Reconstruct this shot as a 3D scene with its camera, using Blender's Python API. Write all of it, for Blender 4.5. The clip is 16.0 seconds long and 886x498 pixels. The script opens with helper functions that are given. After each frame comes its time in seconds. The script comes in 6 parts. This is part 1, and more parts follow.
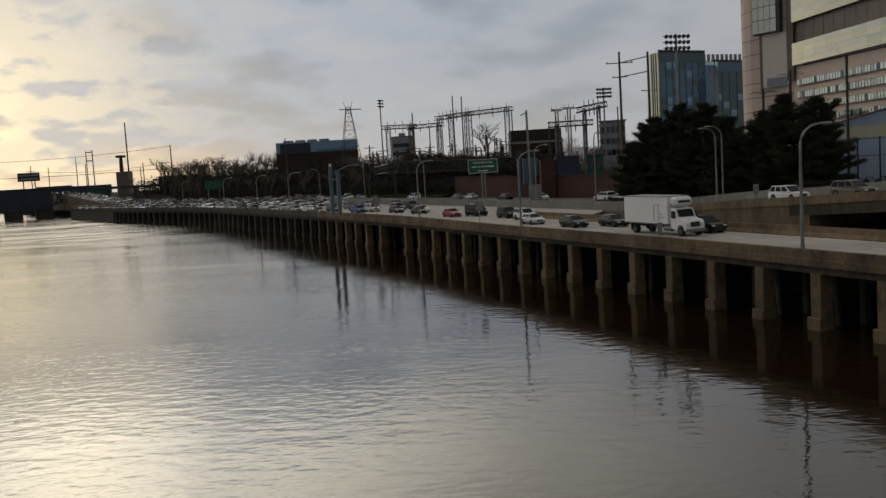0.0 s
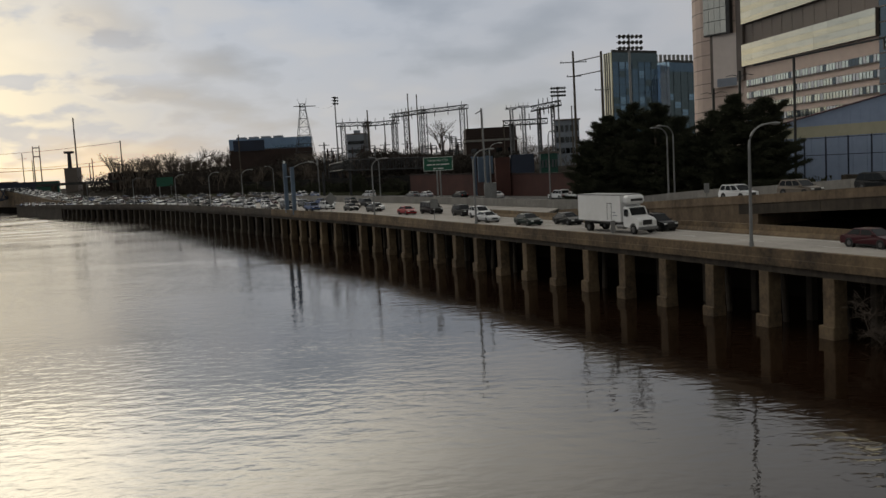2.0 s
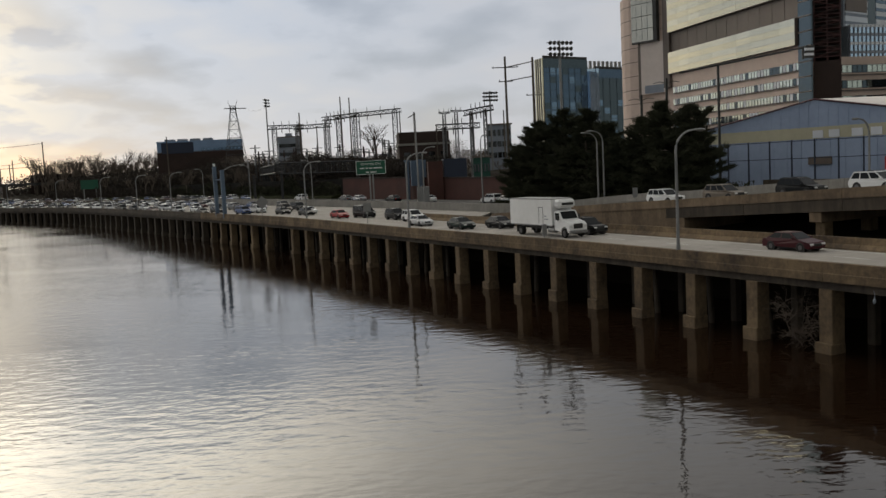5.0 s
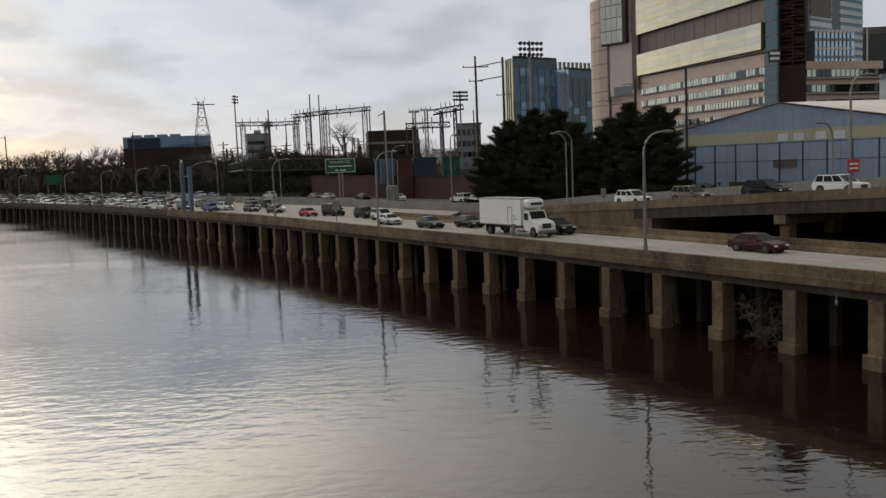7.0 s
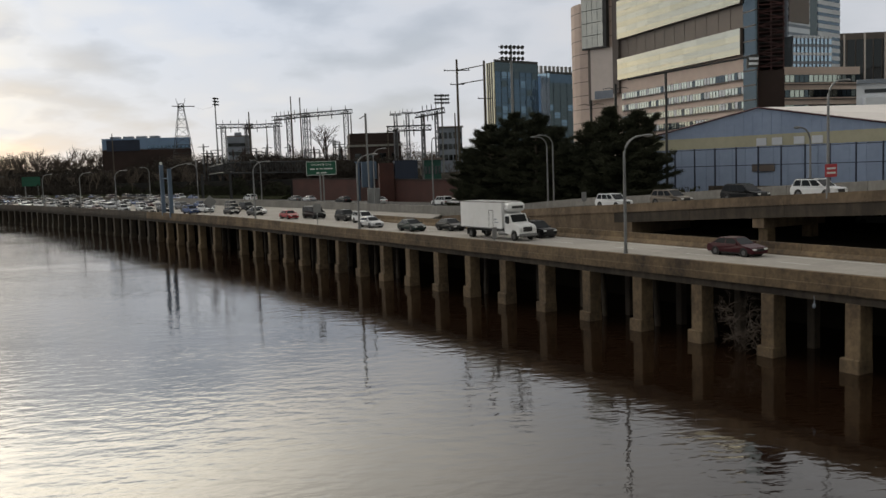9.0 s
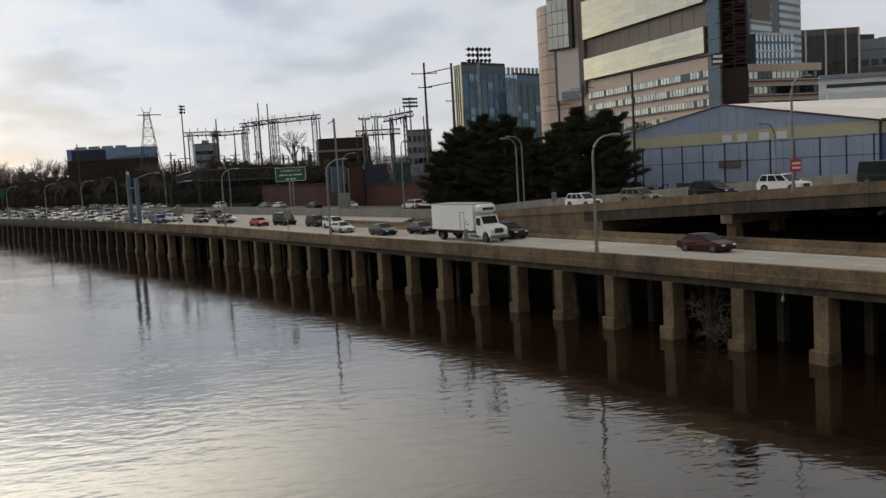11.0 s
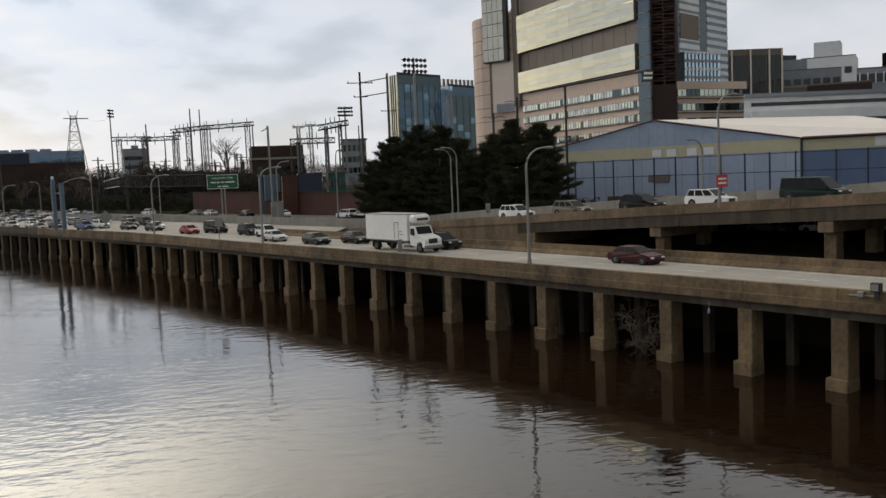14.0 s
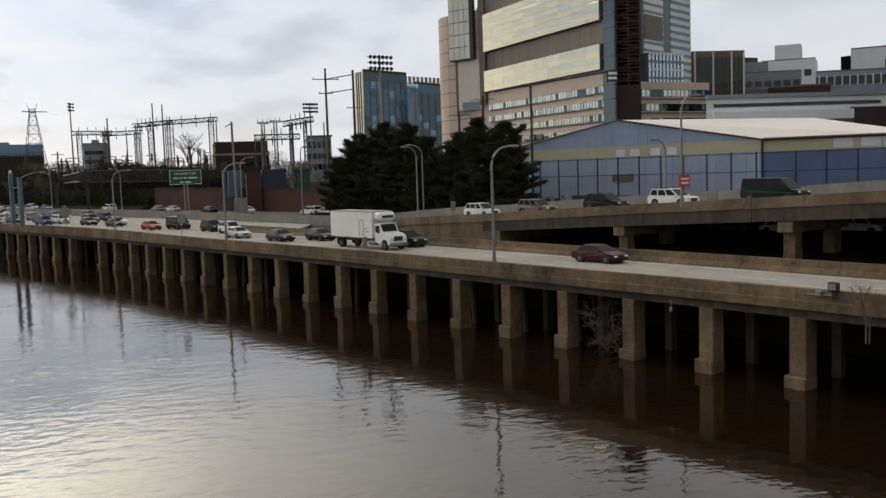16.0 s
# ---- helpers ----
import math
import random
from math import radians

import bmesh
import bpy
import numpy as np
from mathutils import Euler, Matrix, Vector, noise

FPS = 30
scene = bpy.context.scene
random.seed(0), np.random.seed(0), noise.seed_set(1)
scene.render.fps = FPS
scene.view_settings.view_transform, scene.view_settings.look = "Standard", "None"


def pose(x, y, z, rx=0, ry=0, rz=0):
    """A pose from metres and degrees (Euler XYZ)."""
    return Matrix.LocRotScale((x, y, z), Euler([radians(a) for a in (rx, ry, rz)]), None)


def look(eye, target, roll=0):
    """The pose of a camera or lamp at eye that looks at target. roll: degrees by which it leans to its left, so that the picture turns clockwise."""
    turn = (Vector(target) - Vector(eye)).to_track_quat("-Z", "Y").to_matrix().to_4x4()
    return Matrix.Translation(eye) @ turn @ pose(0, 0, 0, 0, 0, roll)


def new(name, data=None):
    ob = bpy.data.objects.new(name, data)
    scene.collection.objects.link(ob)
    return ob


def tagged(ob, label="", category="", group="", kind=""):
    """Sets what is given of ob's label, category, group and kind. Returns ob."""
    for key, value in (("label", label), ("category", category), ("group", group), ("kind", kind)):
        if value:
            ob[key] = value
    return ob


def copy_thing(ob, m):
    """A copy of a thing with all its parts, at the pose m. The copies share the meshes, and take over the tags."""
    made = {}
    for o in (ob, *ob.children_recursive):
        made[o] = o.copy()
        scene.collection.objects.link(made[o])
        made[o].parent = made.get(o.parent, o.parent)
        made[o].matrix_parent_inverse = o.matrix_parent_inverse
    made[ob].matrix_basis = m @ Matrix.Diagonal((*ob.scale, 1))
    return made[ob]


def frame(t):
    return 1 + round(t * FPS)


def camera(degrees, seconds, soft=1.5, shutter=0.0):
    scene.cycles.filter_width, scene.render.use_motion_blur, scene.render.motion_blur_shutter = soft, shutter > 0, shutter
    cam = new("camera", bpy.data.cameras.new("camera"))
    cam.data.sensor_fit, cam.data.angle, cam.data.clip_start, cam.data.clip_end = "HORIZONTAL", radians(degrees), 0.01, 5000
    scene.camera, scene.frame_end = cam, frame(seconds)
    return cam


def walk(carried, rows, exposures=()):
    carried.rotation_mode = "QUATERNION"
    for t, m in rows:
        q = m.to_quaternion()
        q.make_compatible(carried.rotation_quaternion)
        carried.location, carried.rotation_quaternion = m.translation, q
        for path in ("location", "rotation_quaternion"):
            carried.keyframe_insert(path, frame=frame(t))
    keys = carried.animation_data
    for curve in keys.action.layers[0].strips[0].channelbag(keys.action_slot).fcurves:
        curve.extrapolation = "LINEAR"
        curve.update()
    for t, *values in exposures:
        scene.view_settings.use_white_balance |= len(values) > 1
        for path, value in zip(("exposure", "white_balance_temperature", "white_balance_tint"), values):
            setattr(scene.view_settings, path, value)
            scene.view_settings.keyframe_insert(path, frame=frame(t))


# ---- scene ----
cam = camera(52.99, 16.0, soft=1.5)
EYE = (0, 0, 13.0)  # on a bridge over the river; water is z = 0
PATH = [  # seconds, yaw, pitch, roll
    (0.0, 1.43, -4.98, 3.44),
    (0.5, 1.12, -5.26, 3.65),
    (1.0, 0.38, -5.28, 3.71),
    (1.5, -0.69, -5.32, 3.40),
    (2.0, -1.45, -5.29, 3.18),
    (2.5, -2.18, -5.36, 3.19),
    (3.0, -3.10, -5.45, 3.01),
    (3.5, -3.76, -5.39, 3.19),
    (4.0, -4.40, -5.31, 3.22),
    (6.5, -7.37, -5.32, 2.40),
    (7.0, -7.71, -5.43, 2.32),
    (7.5, -8.11, -5.56, 2.17),
    (8.0, -8.30, -5.75, 2.02),
    (8.5, -8.62, -5.70, 1.84),
    (9.0, -8.91, -5.28, 2.10),
    (11.5, -11.49, -5.04, 3.46),
    (12.0, -12.40, -4.59, 3.18),
    (12.5, -13.18, -4.56, 3.03),
    (13.0, -14.03, -4.56, 2.89),
    (13.5, -14.43, -4.70, 2.58),
    (14.0, -15.04, -4.73, 2.43),
    (14.5, -15.65, -4.62, 2.27),
    (15.0, -16.47, -4.60, 2.21),
    (15.5, -16.91, -4.83, 2.08),
    (16.0, -17.26, -4.96, 1.92),
]
walk(cam, [(t, pose(*EYE, 90 + p, r, y)) for t, y, p, r in PATH],
     exposures=[(0, -0.72), (2, -0.58), (4, -0.37), (8, -0.08), (12, 0.03), (16, 0.18)])

# ---- light: low sun behind thin cloud, a bright cloudy sky ----
SUN_AZ, SUN_EL = -26.5, 15.0  # degrees, azimuth from +y towards +x


def sky_vector(az, el):
    a, e = radians(az), radians(el)
    return Vector((math.sin(a) * math.cos(e), math.cos(a) * math.cos(e), math.sin(e)))


def sun_vector():
    return sky_vector(SUN_AZ, SUN_EL)


sun = new("sun", bpy.data.lights.new("sun", "SUN"))
sun.data.energy, sun.data.angle, sun.data.color = 0.02, radians(18), (1.0, 0.86, 0.68)
sun.matrix_world = look(sun_vector() * 100, (0, 0, 0))


class Nodes:
    """Small helper to wire node trees."""

    def __init__(self, tree):
        self.t = tree
        tree.nodes.clear()

    def add(self, kind, inputs=None, **props):
        n = self.t.nodes.new(kind)
        if "operation" in props:
            n.operation = props["operation"]
        if "use_clamp" in props:
            n.use_clamp = props["use_clamp"]
        if "data_type" in props:
            n.data_type, n.blend_type = props["data_type"], props["blend_type"]
        for k, v in (inputs or {}).items():
            if isinstance(v, bpy.types.NodeSocket):
                self.t.links.new(v, n.inputs[k])
            else:
                n.inputs[k].default_value = v
        return n

    def math(self, op, a, b=0.0, clamp=False):
        return self.add("ShaderNodeMath", {0: a, 1: b}, operation=op, use_clamp=clamp).outputs[0]

    def noise(self, vec, scale, detail=4.0, rough=0.55, distort=0.0):
        return self.add("ShaderNodeTexNoise", {"Vector": vec, "Scale": scale, "Detail": detail, "Roughness": rough, "Distortion": distort}).outputs["Fac"]

    def ramp(self, fac, stops):
        n = self.add("ShaderNodeValToRGB", {"Fac": fac})
        e = n.color_ramp.elements
        while len(e) < len(stops):
            e.new(0.5)
        for el, (pos, col) in zip(e, stops):
            el.position, el.color = pos, (*col, 1) if len(col) == 3 else col
        return n.outputs["Color"]

    def mix(self, fac, a, b, blend="MIX"):
        n = self.add("ShaderNodeMix", data_type="RGBA", blend_type=blend)
        for sock, v in ((n.inputs[0], fac), (n.inputs[6], a), (n.inputs[7], b)):
            if isinstance(v, bpy.types.NodeSocket):
                self.t.links.new(v, sock)
            else:
                sock.default_value = v if isinstance(v, float) else (*v, 1)
        return n.outputs[2]


def build_world():
    w = bpy.data.worlds.new("sky")
    scene.world = w
    w.use_nodes = True
    n = Nodes(w.node_tree)
    d = n.add("ShaderNodeTexCoord").outputs["Generated"]
    sky = n.add("ShaderNodeTexSky")
    sky.sky_type, sky.sun_disc, sky.sun_elevation, sky.sun_rotation = "NISHITA", False, radians(SUN_EL), radians(SUN_AZ)
    clear = n.mix(1.0, sky.outputs[0], (0.10, 0.10, 0.10), "MULTIPLY")
    xyz = n.add("ShaderNodeSeparateXYZ", {0: d})
    up = n.math("MAXIMUM", xyz.outputs[2], 0.0)
    # clouds lie on a flat layer: perspective crowds them towards the horizon
    k = n.math("DIVIDE", 1.0, n.math("ADD", up, 0.30))
    flat = n.add("ShaderNodeCombineXYZ", {0: n.math("MULTIPLY", xyz.outputs[0], k), 1: n.math("MULTIPLY", xyz.outputs[1], k), 2: 1.9}).outputs[0]
    big = n.noise(flat, 2.6, 2.0, 0.45, 0.0)
    small = n.noise(flat, 6.0, 4.0, 0.5, 0.0)
    facing = n.add("ShaderNodeVectorMath", {0: d, 1: tuple(sun_vector())}, operation="DOT_PRODUCT").outputs["Value"]
    glow = n.math("MAXIMUM", facing, 0.0)
    wide = n.math("POWER", glow, 7.0)
    core = n.math("POWER", glow, 180.0)
    thick = n.math("ADD", n.math("MULTIPLY", big, 0.74), n.math("MULTIPLY", small, 0.26))
    cloud = n.ramp(thick, [(0.40, (0.33, 0.42, 0.56)), (0.46, (0.49, 0.58, 0.71)), (0.51, (0.66, 0.745, 0.865)), (0.60, (0.76, 0.81, 0.87))])
    # away from the sun the cloud sheet is even
    even = n.math("ADD", n.math("MULTIPLY", wide, 1.2), 0.16, True)
    cloud = n.mix(even, (0.645, 0.668, 0.708), cloud)
    # thin cloud glows more high up towards the sun; the far half of the sky is duller
    high = n.math("MULTIPLY", n.math("SUBTRACT", up, 0.195), 8.0, True)
    cloud = n.mix(n.math("MULTIPLY", high, 0.8), cloud, (0.65, 0.652, 0.63))
    cloud = n.mix(n.math("MULTIPLY", high, n.math("POWER", glow, 10.0)), cloud, n.mix(1.0, cloud, (9.0, 8.3, 6.9), "MULTIPLY"))
    half = n.add("ShaderNodeMapRange", {"Value": facing, "From Min": -0.35, "From Max": 0.28, "To Min": 0.74, "To Max": 1.0}).outputs[0]
    cloud = n.mix(1.0, cloud, n.add("ShaderNodeCombineColor", {0: half, 1: n.math("MULTIPLY", half, 0.975), 2: n.math("MULTIPLY", n.math("POWER", half, 1.35), 0.97)}).outputs[0], "MULTIPLY")
    # a break in the cloud low under the sun, cream fading to peach along the horizon
    low = n.math("SUBTRACT", 1.0, n.math("MULTIPLY", up, 6.5), True)
    warm = n.mix(n.math("MULTIPLY", n.math("MULTIPLY", low, wide), 0.34, True), cloud, (1.0, 0.88, 0.70))
    gap = n.math("POWER", n.math("MAXIMUM", n.add("ShaderNodeVectorMath", {0: d, 1: tuple(sky_vector(SUN_AZ - 2, 4.6))}, operation="DOT_PRODUCT").outputs["Value"], 0.0), 85.0)
    gap = n.math("MULTIPLY", gap, n.add("ShaderNodeMapRange", {"Value": small, "From Min": 0.42, "From Max": 0.52, "To Min": 0.15, "To Max": 1.0}).outputs[0])
    lit = n.mix(n.math("MULTIPLY", gap, 0.95, True), warm, (1.62, 1.40, 0.98))
    lit = n.mix(n.math("MULTIPLY", n.math("MULTIPLY", core, high), 0.9, True), lit, (9.0, 8.0, 5.9))
    cover = n.ramp(thick, [(0.30, (0.80, 0.80, 0.80)), (0.55, (0.96, 0.96, 0.96))])
    col = n.mix(cover, clear, lit)
    bg = n.add("ShaderNodeBackground", {"Color": col, "Strength": 1.0})
    n.add("ShaderNodeOutputWorld", {"Surface": bg.outputs[0]})


build_world()

# ---- materials ----
MATS = {}


def material(name, a, b=None, scale=1.0, rough=0.8, metal=0.0, bump=0.0, bump_scale=8.0, streak=0.0, vary=0.0, coat=0.0, spec=0.5, emit=None, mid=0.5):
    """Two-tone surface with large stains and fine grain; streak: dark runs down upright faces; vary: brightness from piece to piece."""
    m = MATS.get(name)
    if m:
        return m
    m = MATS[name] = bpy.data.materials.new(name)
    m.use_nodes = True
    n = Nodes(m.node_tree)
    b = b or tuple(c * 0.75 for c in a)
    pos = n.add("ShaderNodeNewGeometry").outputs["Position"]
    f1 = n.noise(pos, 0.35 * scale, 5.0, 0.6)
    f2 = n.noise(pos, 4.0 * scale, 4.0, 0.6)
    f = n.math("ADD", n.math("MULTIPLY", f1, 0.65), n.math("MULTIPLY", f2, 0.35))
    col = n.ramp(f, [(mid - 0.14, b), (mid + 0.14, a)])
    if streak:
        st = n.add("ShaderNodeMapping", {"Vector": pos, "Scale": (0.9, 0.9, 0.16)}).outputs[0]
        s = n.ramp(n.noise(st, 1.3, 5.0, 0.65), [(0.40, (1 - streak,) * 3), (0.60, (1.0, 1.0, 1.0))])
        col = n.mix(1.0, col, s, "MULTIPLY")
    if vary:
        r = n.add("ShaderNodeObjectInfo").outputs["Random"]
        v = n.math("ADD", n.math("MULTIPLY", r, vary), 1.0 - vary / 2)
        col = n.mix(1.0, col, n.add("ShaderNodeCombineColor", {0: v, 1: v, 2: v}).outputs[0], "MULTIPLY")
    rg = n.math("ADD", n.math("MULTIPLY", f2, 0.25), rough - 0.12, True)
    ins = {"Base Color": col, "Roughness": rg, "Metallic": metal, "Coat Weight": coat, "Specular IOR Level": spec}
    if emit:
        ins["Emission Color"], ins["Emission Strength"] = (*emit[0], 1), emit[1]
    if bump:
        h = n.noise(pos, bump_scale, 5.0, 0.65)
        ins["Normal"] = n.add("ShaderNodeBump", {"Height": h, "Strength": bump, "Distance": 0.05}).outputs[0]
    sh = n.add("ShaderNodeBsdfPrincipled", ins)
    n.add("ShaderNodeOutputMaterial", {"Surface": sh.outputs[0]})
    return m


def water_material():
    m = bpy.data.materials.new("river_water")
    m.use_nodes = True
    n = Nodes(m.node_tree)
    pos = n.add("ShaderNodeNewGeometry").outputs["Position"]
    turn = n.add("ShaderNodeMapping", {"Vector": pos, "Rotation": (0, 0, radians(11)), "Scale": (0.60, 1.0, 1.0)}).outputs[0]
    streak = n.add("ShaderNodeMapping", {"Vector": pos, "Rotation": (0, 0, radians(-12)), "Scale": (0.22, 1.0, 1.0)}).outputs[0]
    # wind lanes: rippled water broken by smooth slicks
    calm = n.ramp(n.noise(streak, 0.055, 3.0, 0.5, 0.6), [(0.36, (0.35, 0.35, 0.35)), (0.54, (1.0, 1.0, 1.0))])
    w1 = n.noise(turn, 1.15, 1.0, 0.4, 0.3)
    w2 = n.noise(turn, 2.7, 2.0, 0.5, 0.4)
    swell = n.noise(turn, 0.30, 1.0, 0.4, 0.4)
    h = n.math("ADD", n.math("ADD", n.math("MULTIPLY", w1, 0.30), n.math("MULTIPLY", w2, 0.13)), n.math("MULTIPLY", swell, 0.08))
    # the viaduct shelters the water along it, and the far reach lies smooth
    xyz = n.add("ShaderNodeSeparateXYZ", {0: pos})
    off = n.math("SUBTRACT", 47.5, n.math("ADD", n.math("MULTIPLY", xyz.outputs[0], 0.913), n.math("MULTIPLY", xyz.outputs[1], 0.407)))
    lee = n.add("ShaderNodeMapRange", {"Value": off, "From Min": 4.0, "From Max": 30.0, "To Min": 0.30, "To Max": 1.0}).outputs[0]
    reach = n.add("ShaderNodeMapRange", {"Value": xyz.outputs[1], "From Min": 110.0, "From Max": 260.0, "To Min": 1.0, "To Max": 0.5}).outputs[0]
    h = n.math("MULTIPLY", h, n.math("MULTIPLY", calm, n.math("MULTIPLY", lee, reach)))
    bump = n.add("ShaderNodeBump", {"Height": h, "Strength": 0.5, "Distance": 0.25}).outputs[0]
    # cat's paws too fine to see singly ruffle the open reach in lanes
    far = n.add("ShaderNodeMapRange", {"Value": xyz.outputs[1], "From Min": 70.0, "From Max": 230.0, "To Min": 0.0, "To Max": 0.24}).outputs[0]
    open_water = n.add("ShaderNodeMapRange", {"Value": off, "From Min": 6.0, "From Max": 40.0, "To Min": 0.15, "To Max": 1.0}).outputs[0]
    lanes = n.ramp(n.noise(streak, 0.075, 3.0, 0.5, 0.8), [(0.42, (0.35, 0.35, 0.35)), (0.56, (1.0, 1.0, 1.0))])
    ruffle = n.math("ADD", n.math("MULTIPLY", n.math("MULTIPLY", far, open_water), lanes), 0.045)
    mud = n.ramp(n.noise(pos, 0.06, 4.0, 0.6), [(0.4, (0.010, 0.0049, 0.0025)), (0.62, (0.015, 0.0076, 0.0040))])
    sh = n.add("ShaderNodeBsdfPrincipled", {"Base Color": mud, "Roughness": ruffle, "IOR": 1.55, "Normal": bump})
    n.add("ShaderNodeOutputMaterial", {"Surface": sh.outputs[0]})
    return m


WATER = water_material()
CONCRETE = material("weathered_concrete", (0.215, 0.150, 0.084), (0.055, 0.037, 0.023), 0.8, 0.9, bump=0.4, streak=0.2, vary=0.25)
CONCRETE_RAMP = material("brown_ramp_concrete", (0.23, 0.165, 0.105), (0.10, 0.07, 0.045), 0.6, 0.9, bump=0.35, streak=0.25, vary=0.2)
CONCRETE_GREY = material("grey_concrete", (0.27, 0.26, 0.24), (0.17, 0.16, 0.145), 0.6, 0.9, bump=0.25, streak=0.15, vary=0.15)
# darker than CONCRETE: stain runs, with shade under decks mixed into the tone
CONCRETE_BROWN = material("stained_shaded_concrete", (0.09, 0.07, 0.05), (0.042, 0.032, 0.024), 0.5, 0.9, bump=0.35, streak=0.4, vary=0.2)
ROAD = material("worn_road_concrete", (0.36, 0.335, 0.305), (0.23, 0.215, 0.195), 0.5, 0.9, bump=0.2, bump_scale=20)
ASPHALT = material("asphalt", (0.05, 0.048, 0.046), (0.034, 0.033, 0.032), 0.6, 0.9, bump=0.2, bump_scale=20)
PAINT_LINE = material("road_paint", (0.62, 0.62, 0.58), (0.42, 0.42, 0.40), 2.0, 0.8)
EARTH = material("winter_earth", (0.024, 0.019, 0.014), (0.013, 0.011, 0.008), 0.25, 0.95, bump=0.5, bump_scale=3, spec=0.04)
GRASS = material("dull_grass", (0.034, 0.038, 0.018), (0.02, 0.022, 0.012), 0.4, 0.95, bump=0.5, bump_scale=6, spec=0.04)
STEEL = material("galvanised_steel", (0.27, 0.27, 0.27), (0.18, 0.18, 0.18), 1.0, 0.5, 0.6)
DARK_STEEL = material("dark_steel", (0.06, 0.058, 0.056), (0.03, 0.03, 0.03), 1.0, 0.6, 0.3)
FRAME_STEEL = material("grey_lattice_steel", (0.055, 0.055, 0.058), (0.032, 0.032, 0.034), 1.0, 0.6, 0.4)
PALE_STEEL = material("pale_galvanised_lattice", (0.19, 0.19, 0.195), (0.11, 0.11, 0.115), 1.0, 0.6, 0.2)
BLUE_STEEL = material("blue_grey_painted_steel", (0.10, 0.145, 0.21), (0.065, 0.095, 0.14), 0.8, 0.6)
BLUE_DARK = material("blue_bridge_paint", (0.016, 0.026, 0.055), (0.010, 0.016, 0.034), 0.5, 0.6)
BRICK = material("red_brick", (0.08, 0.031, 0.024), (0.05, 0.021, 0.017), 0.6, 0.9, bump=0.3, vary=0.15)
BRICK_DARK = material("dark_brown_brick", (0.04, 0.023, 0.019), (0.026, 0.016, 0.013), 0.6, 0.9, bump=0.3)
WOOD = material("weathered_pole_wood", (0.10, 0.08, 0.06), (0.06, 0.05, 0.04), 1.0, 0.9)
BARK = material("grey_bark", (0.16, 0.13, 0.10), (0.09, 0.075, 0.06), 1.5, 0.95)
TWIG = material("bare_twigs", (0.13, 0.10, 0.08), (0.08, 0.065, 0.05), 1.0, 0.95)
TWIG_PALE = material("pale_dead_branches", (0.15, 0.115, 0.09), (0.05, 0.04, 0.033), 3.0, 0.95)
NEEDLES = material("pine_needles", (0.062, 0.064, 0.040), (0.022, 0.026, 0.016), 0.5, 0.9, spec=0.1)
TAN_STONE = material("tan_stone_panels", (0.66, 0.525, 0.45), (0.54, 0.42, 0.36), 0.12, 0.8, vary=0.1)
PINK_STONE = material("pale_stone_panels", (0.72, 0.63, 0.58), (0.62, 0.54, 0.49), 0.12, 0.8)
DARK_PANEL = material("brown_grey_cladding", (0.15, 0.118, 0.10), (0.105, 0.085, 0.073), 0.2, 0.6)
WHITE_PANEL = material("white_cladding", (0.72, 0.74, 0.78), (0.58, 0.60, 0.64), 0.12, 0.7)
GREY_PANEL = material("grey_cladding", (0.26, 0.29, 0.34), (0.18, 0.20, 0.24), 0.12, 0.7)
BLUE_SIDING = material("pale_blue_metal_siding", (0.33, 0.40, 0.54), (0.25, 0.315, 0.44), 0.25, 0.6, vary=0.08)
SKY_SIDING = material("pale_sky_blue_siding", (0.20, 0.30, 0.46), (0.15, 0.23, 0.36), 0.25, 0.6)
BLUE_DEEP = material("mid_blue_metal_siding", (0.125, 0.18, 0.32), (0.09, 0.135, 0.245), 0.25, 0.6, vary=0.12)
CREAM = material("cream_metal_siding", (0.50, 0.47, 0.33), (0.40, 0.37, 0.26), 0.25, 0.7)
ROOF_WHITE = material("white_membrane_roof", (0.82, 0.77, 0.74), (0.70, 0.66, 0.63), 0.1, 0.8)
MAROON = material("maroon_trim", (0.07, 0.018, 0.025), (0.045, 0.014, 0.018), 1.0, 0.6)
SIGN_GREEN = material("green_sign_sheeting", (0.0, 0.085, 0.045), (0.0, 0.065, 0.034), 0.6, 0.5)
SIGN_RED = material("red_sign_sheeting", (0.45, 0.03, 0.04), (0.35, 0.02, 0.03), 0.6, 0.5)
SIGN_WHITE = material("white_sign_sheeting", (0.75, 0.77, 0.75), (0.62, 0.64, 0.62), 0.6, 0.5)
GREEN_METAL = material("green_metal_roof", (0.012, 0.085, 0.062), (0.01, 0.06, 0.045), 0.3, 0.6)
TYRE = material("tyre_rubber", (0.02, 0.02, 0.02), (0.012, 0.012, 0.012), 3.0, 0.9)
RIM = material("alloy_rim", (0.17, 0.17, 0.175), (0.10, 0.10, 0.10), 3.0, 0.4, 0.7)
CAR_GLASS = material("car_window_glass", (0.012, 0.014, 0.016), (0.009, 0.011, 0.012), 1.0, 0.14, spec=0.12)
LAMP_CLEAR = material("headlight_lens", (0.75, 0.75, 0.75), (0.6, 0.6, 0.6), 3.0, 0.2, spec=0.8)
LAMP_LIT = material("lit_headlight", (0.9, 0.9, 0.85), None, 3.0, 0.2, emit=((1.0, 0.9, 0.72), 3.0))
LAMP_RED = material("tail_light", (0.35, 0.02, 0.02), (0.25, 0.015, 0.015), 3.0, 0.25)
BLACK_TRIM = material("black_plastic", (0.02, 0.02, 0.02), (0.014, 0.014, 0.014), 2.0, 0.6)
BOX_WHITE = material("white_box_body", (0.78, 0.78, 0.78), (0.66, 0.66, 0.65), 0.3, 0.5)


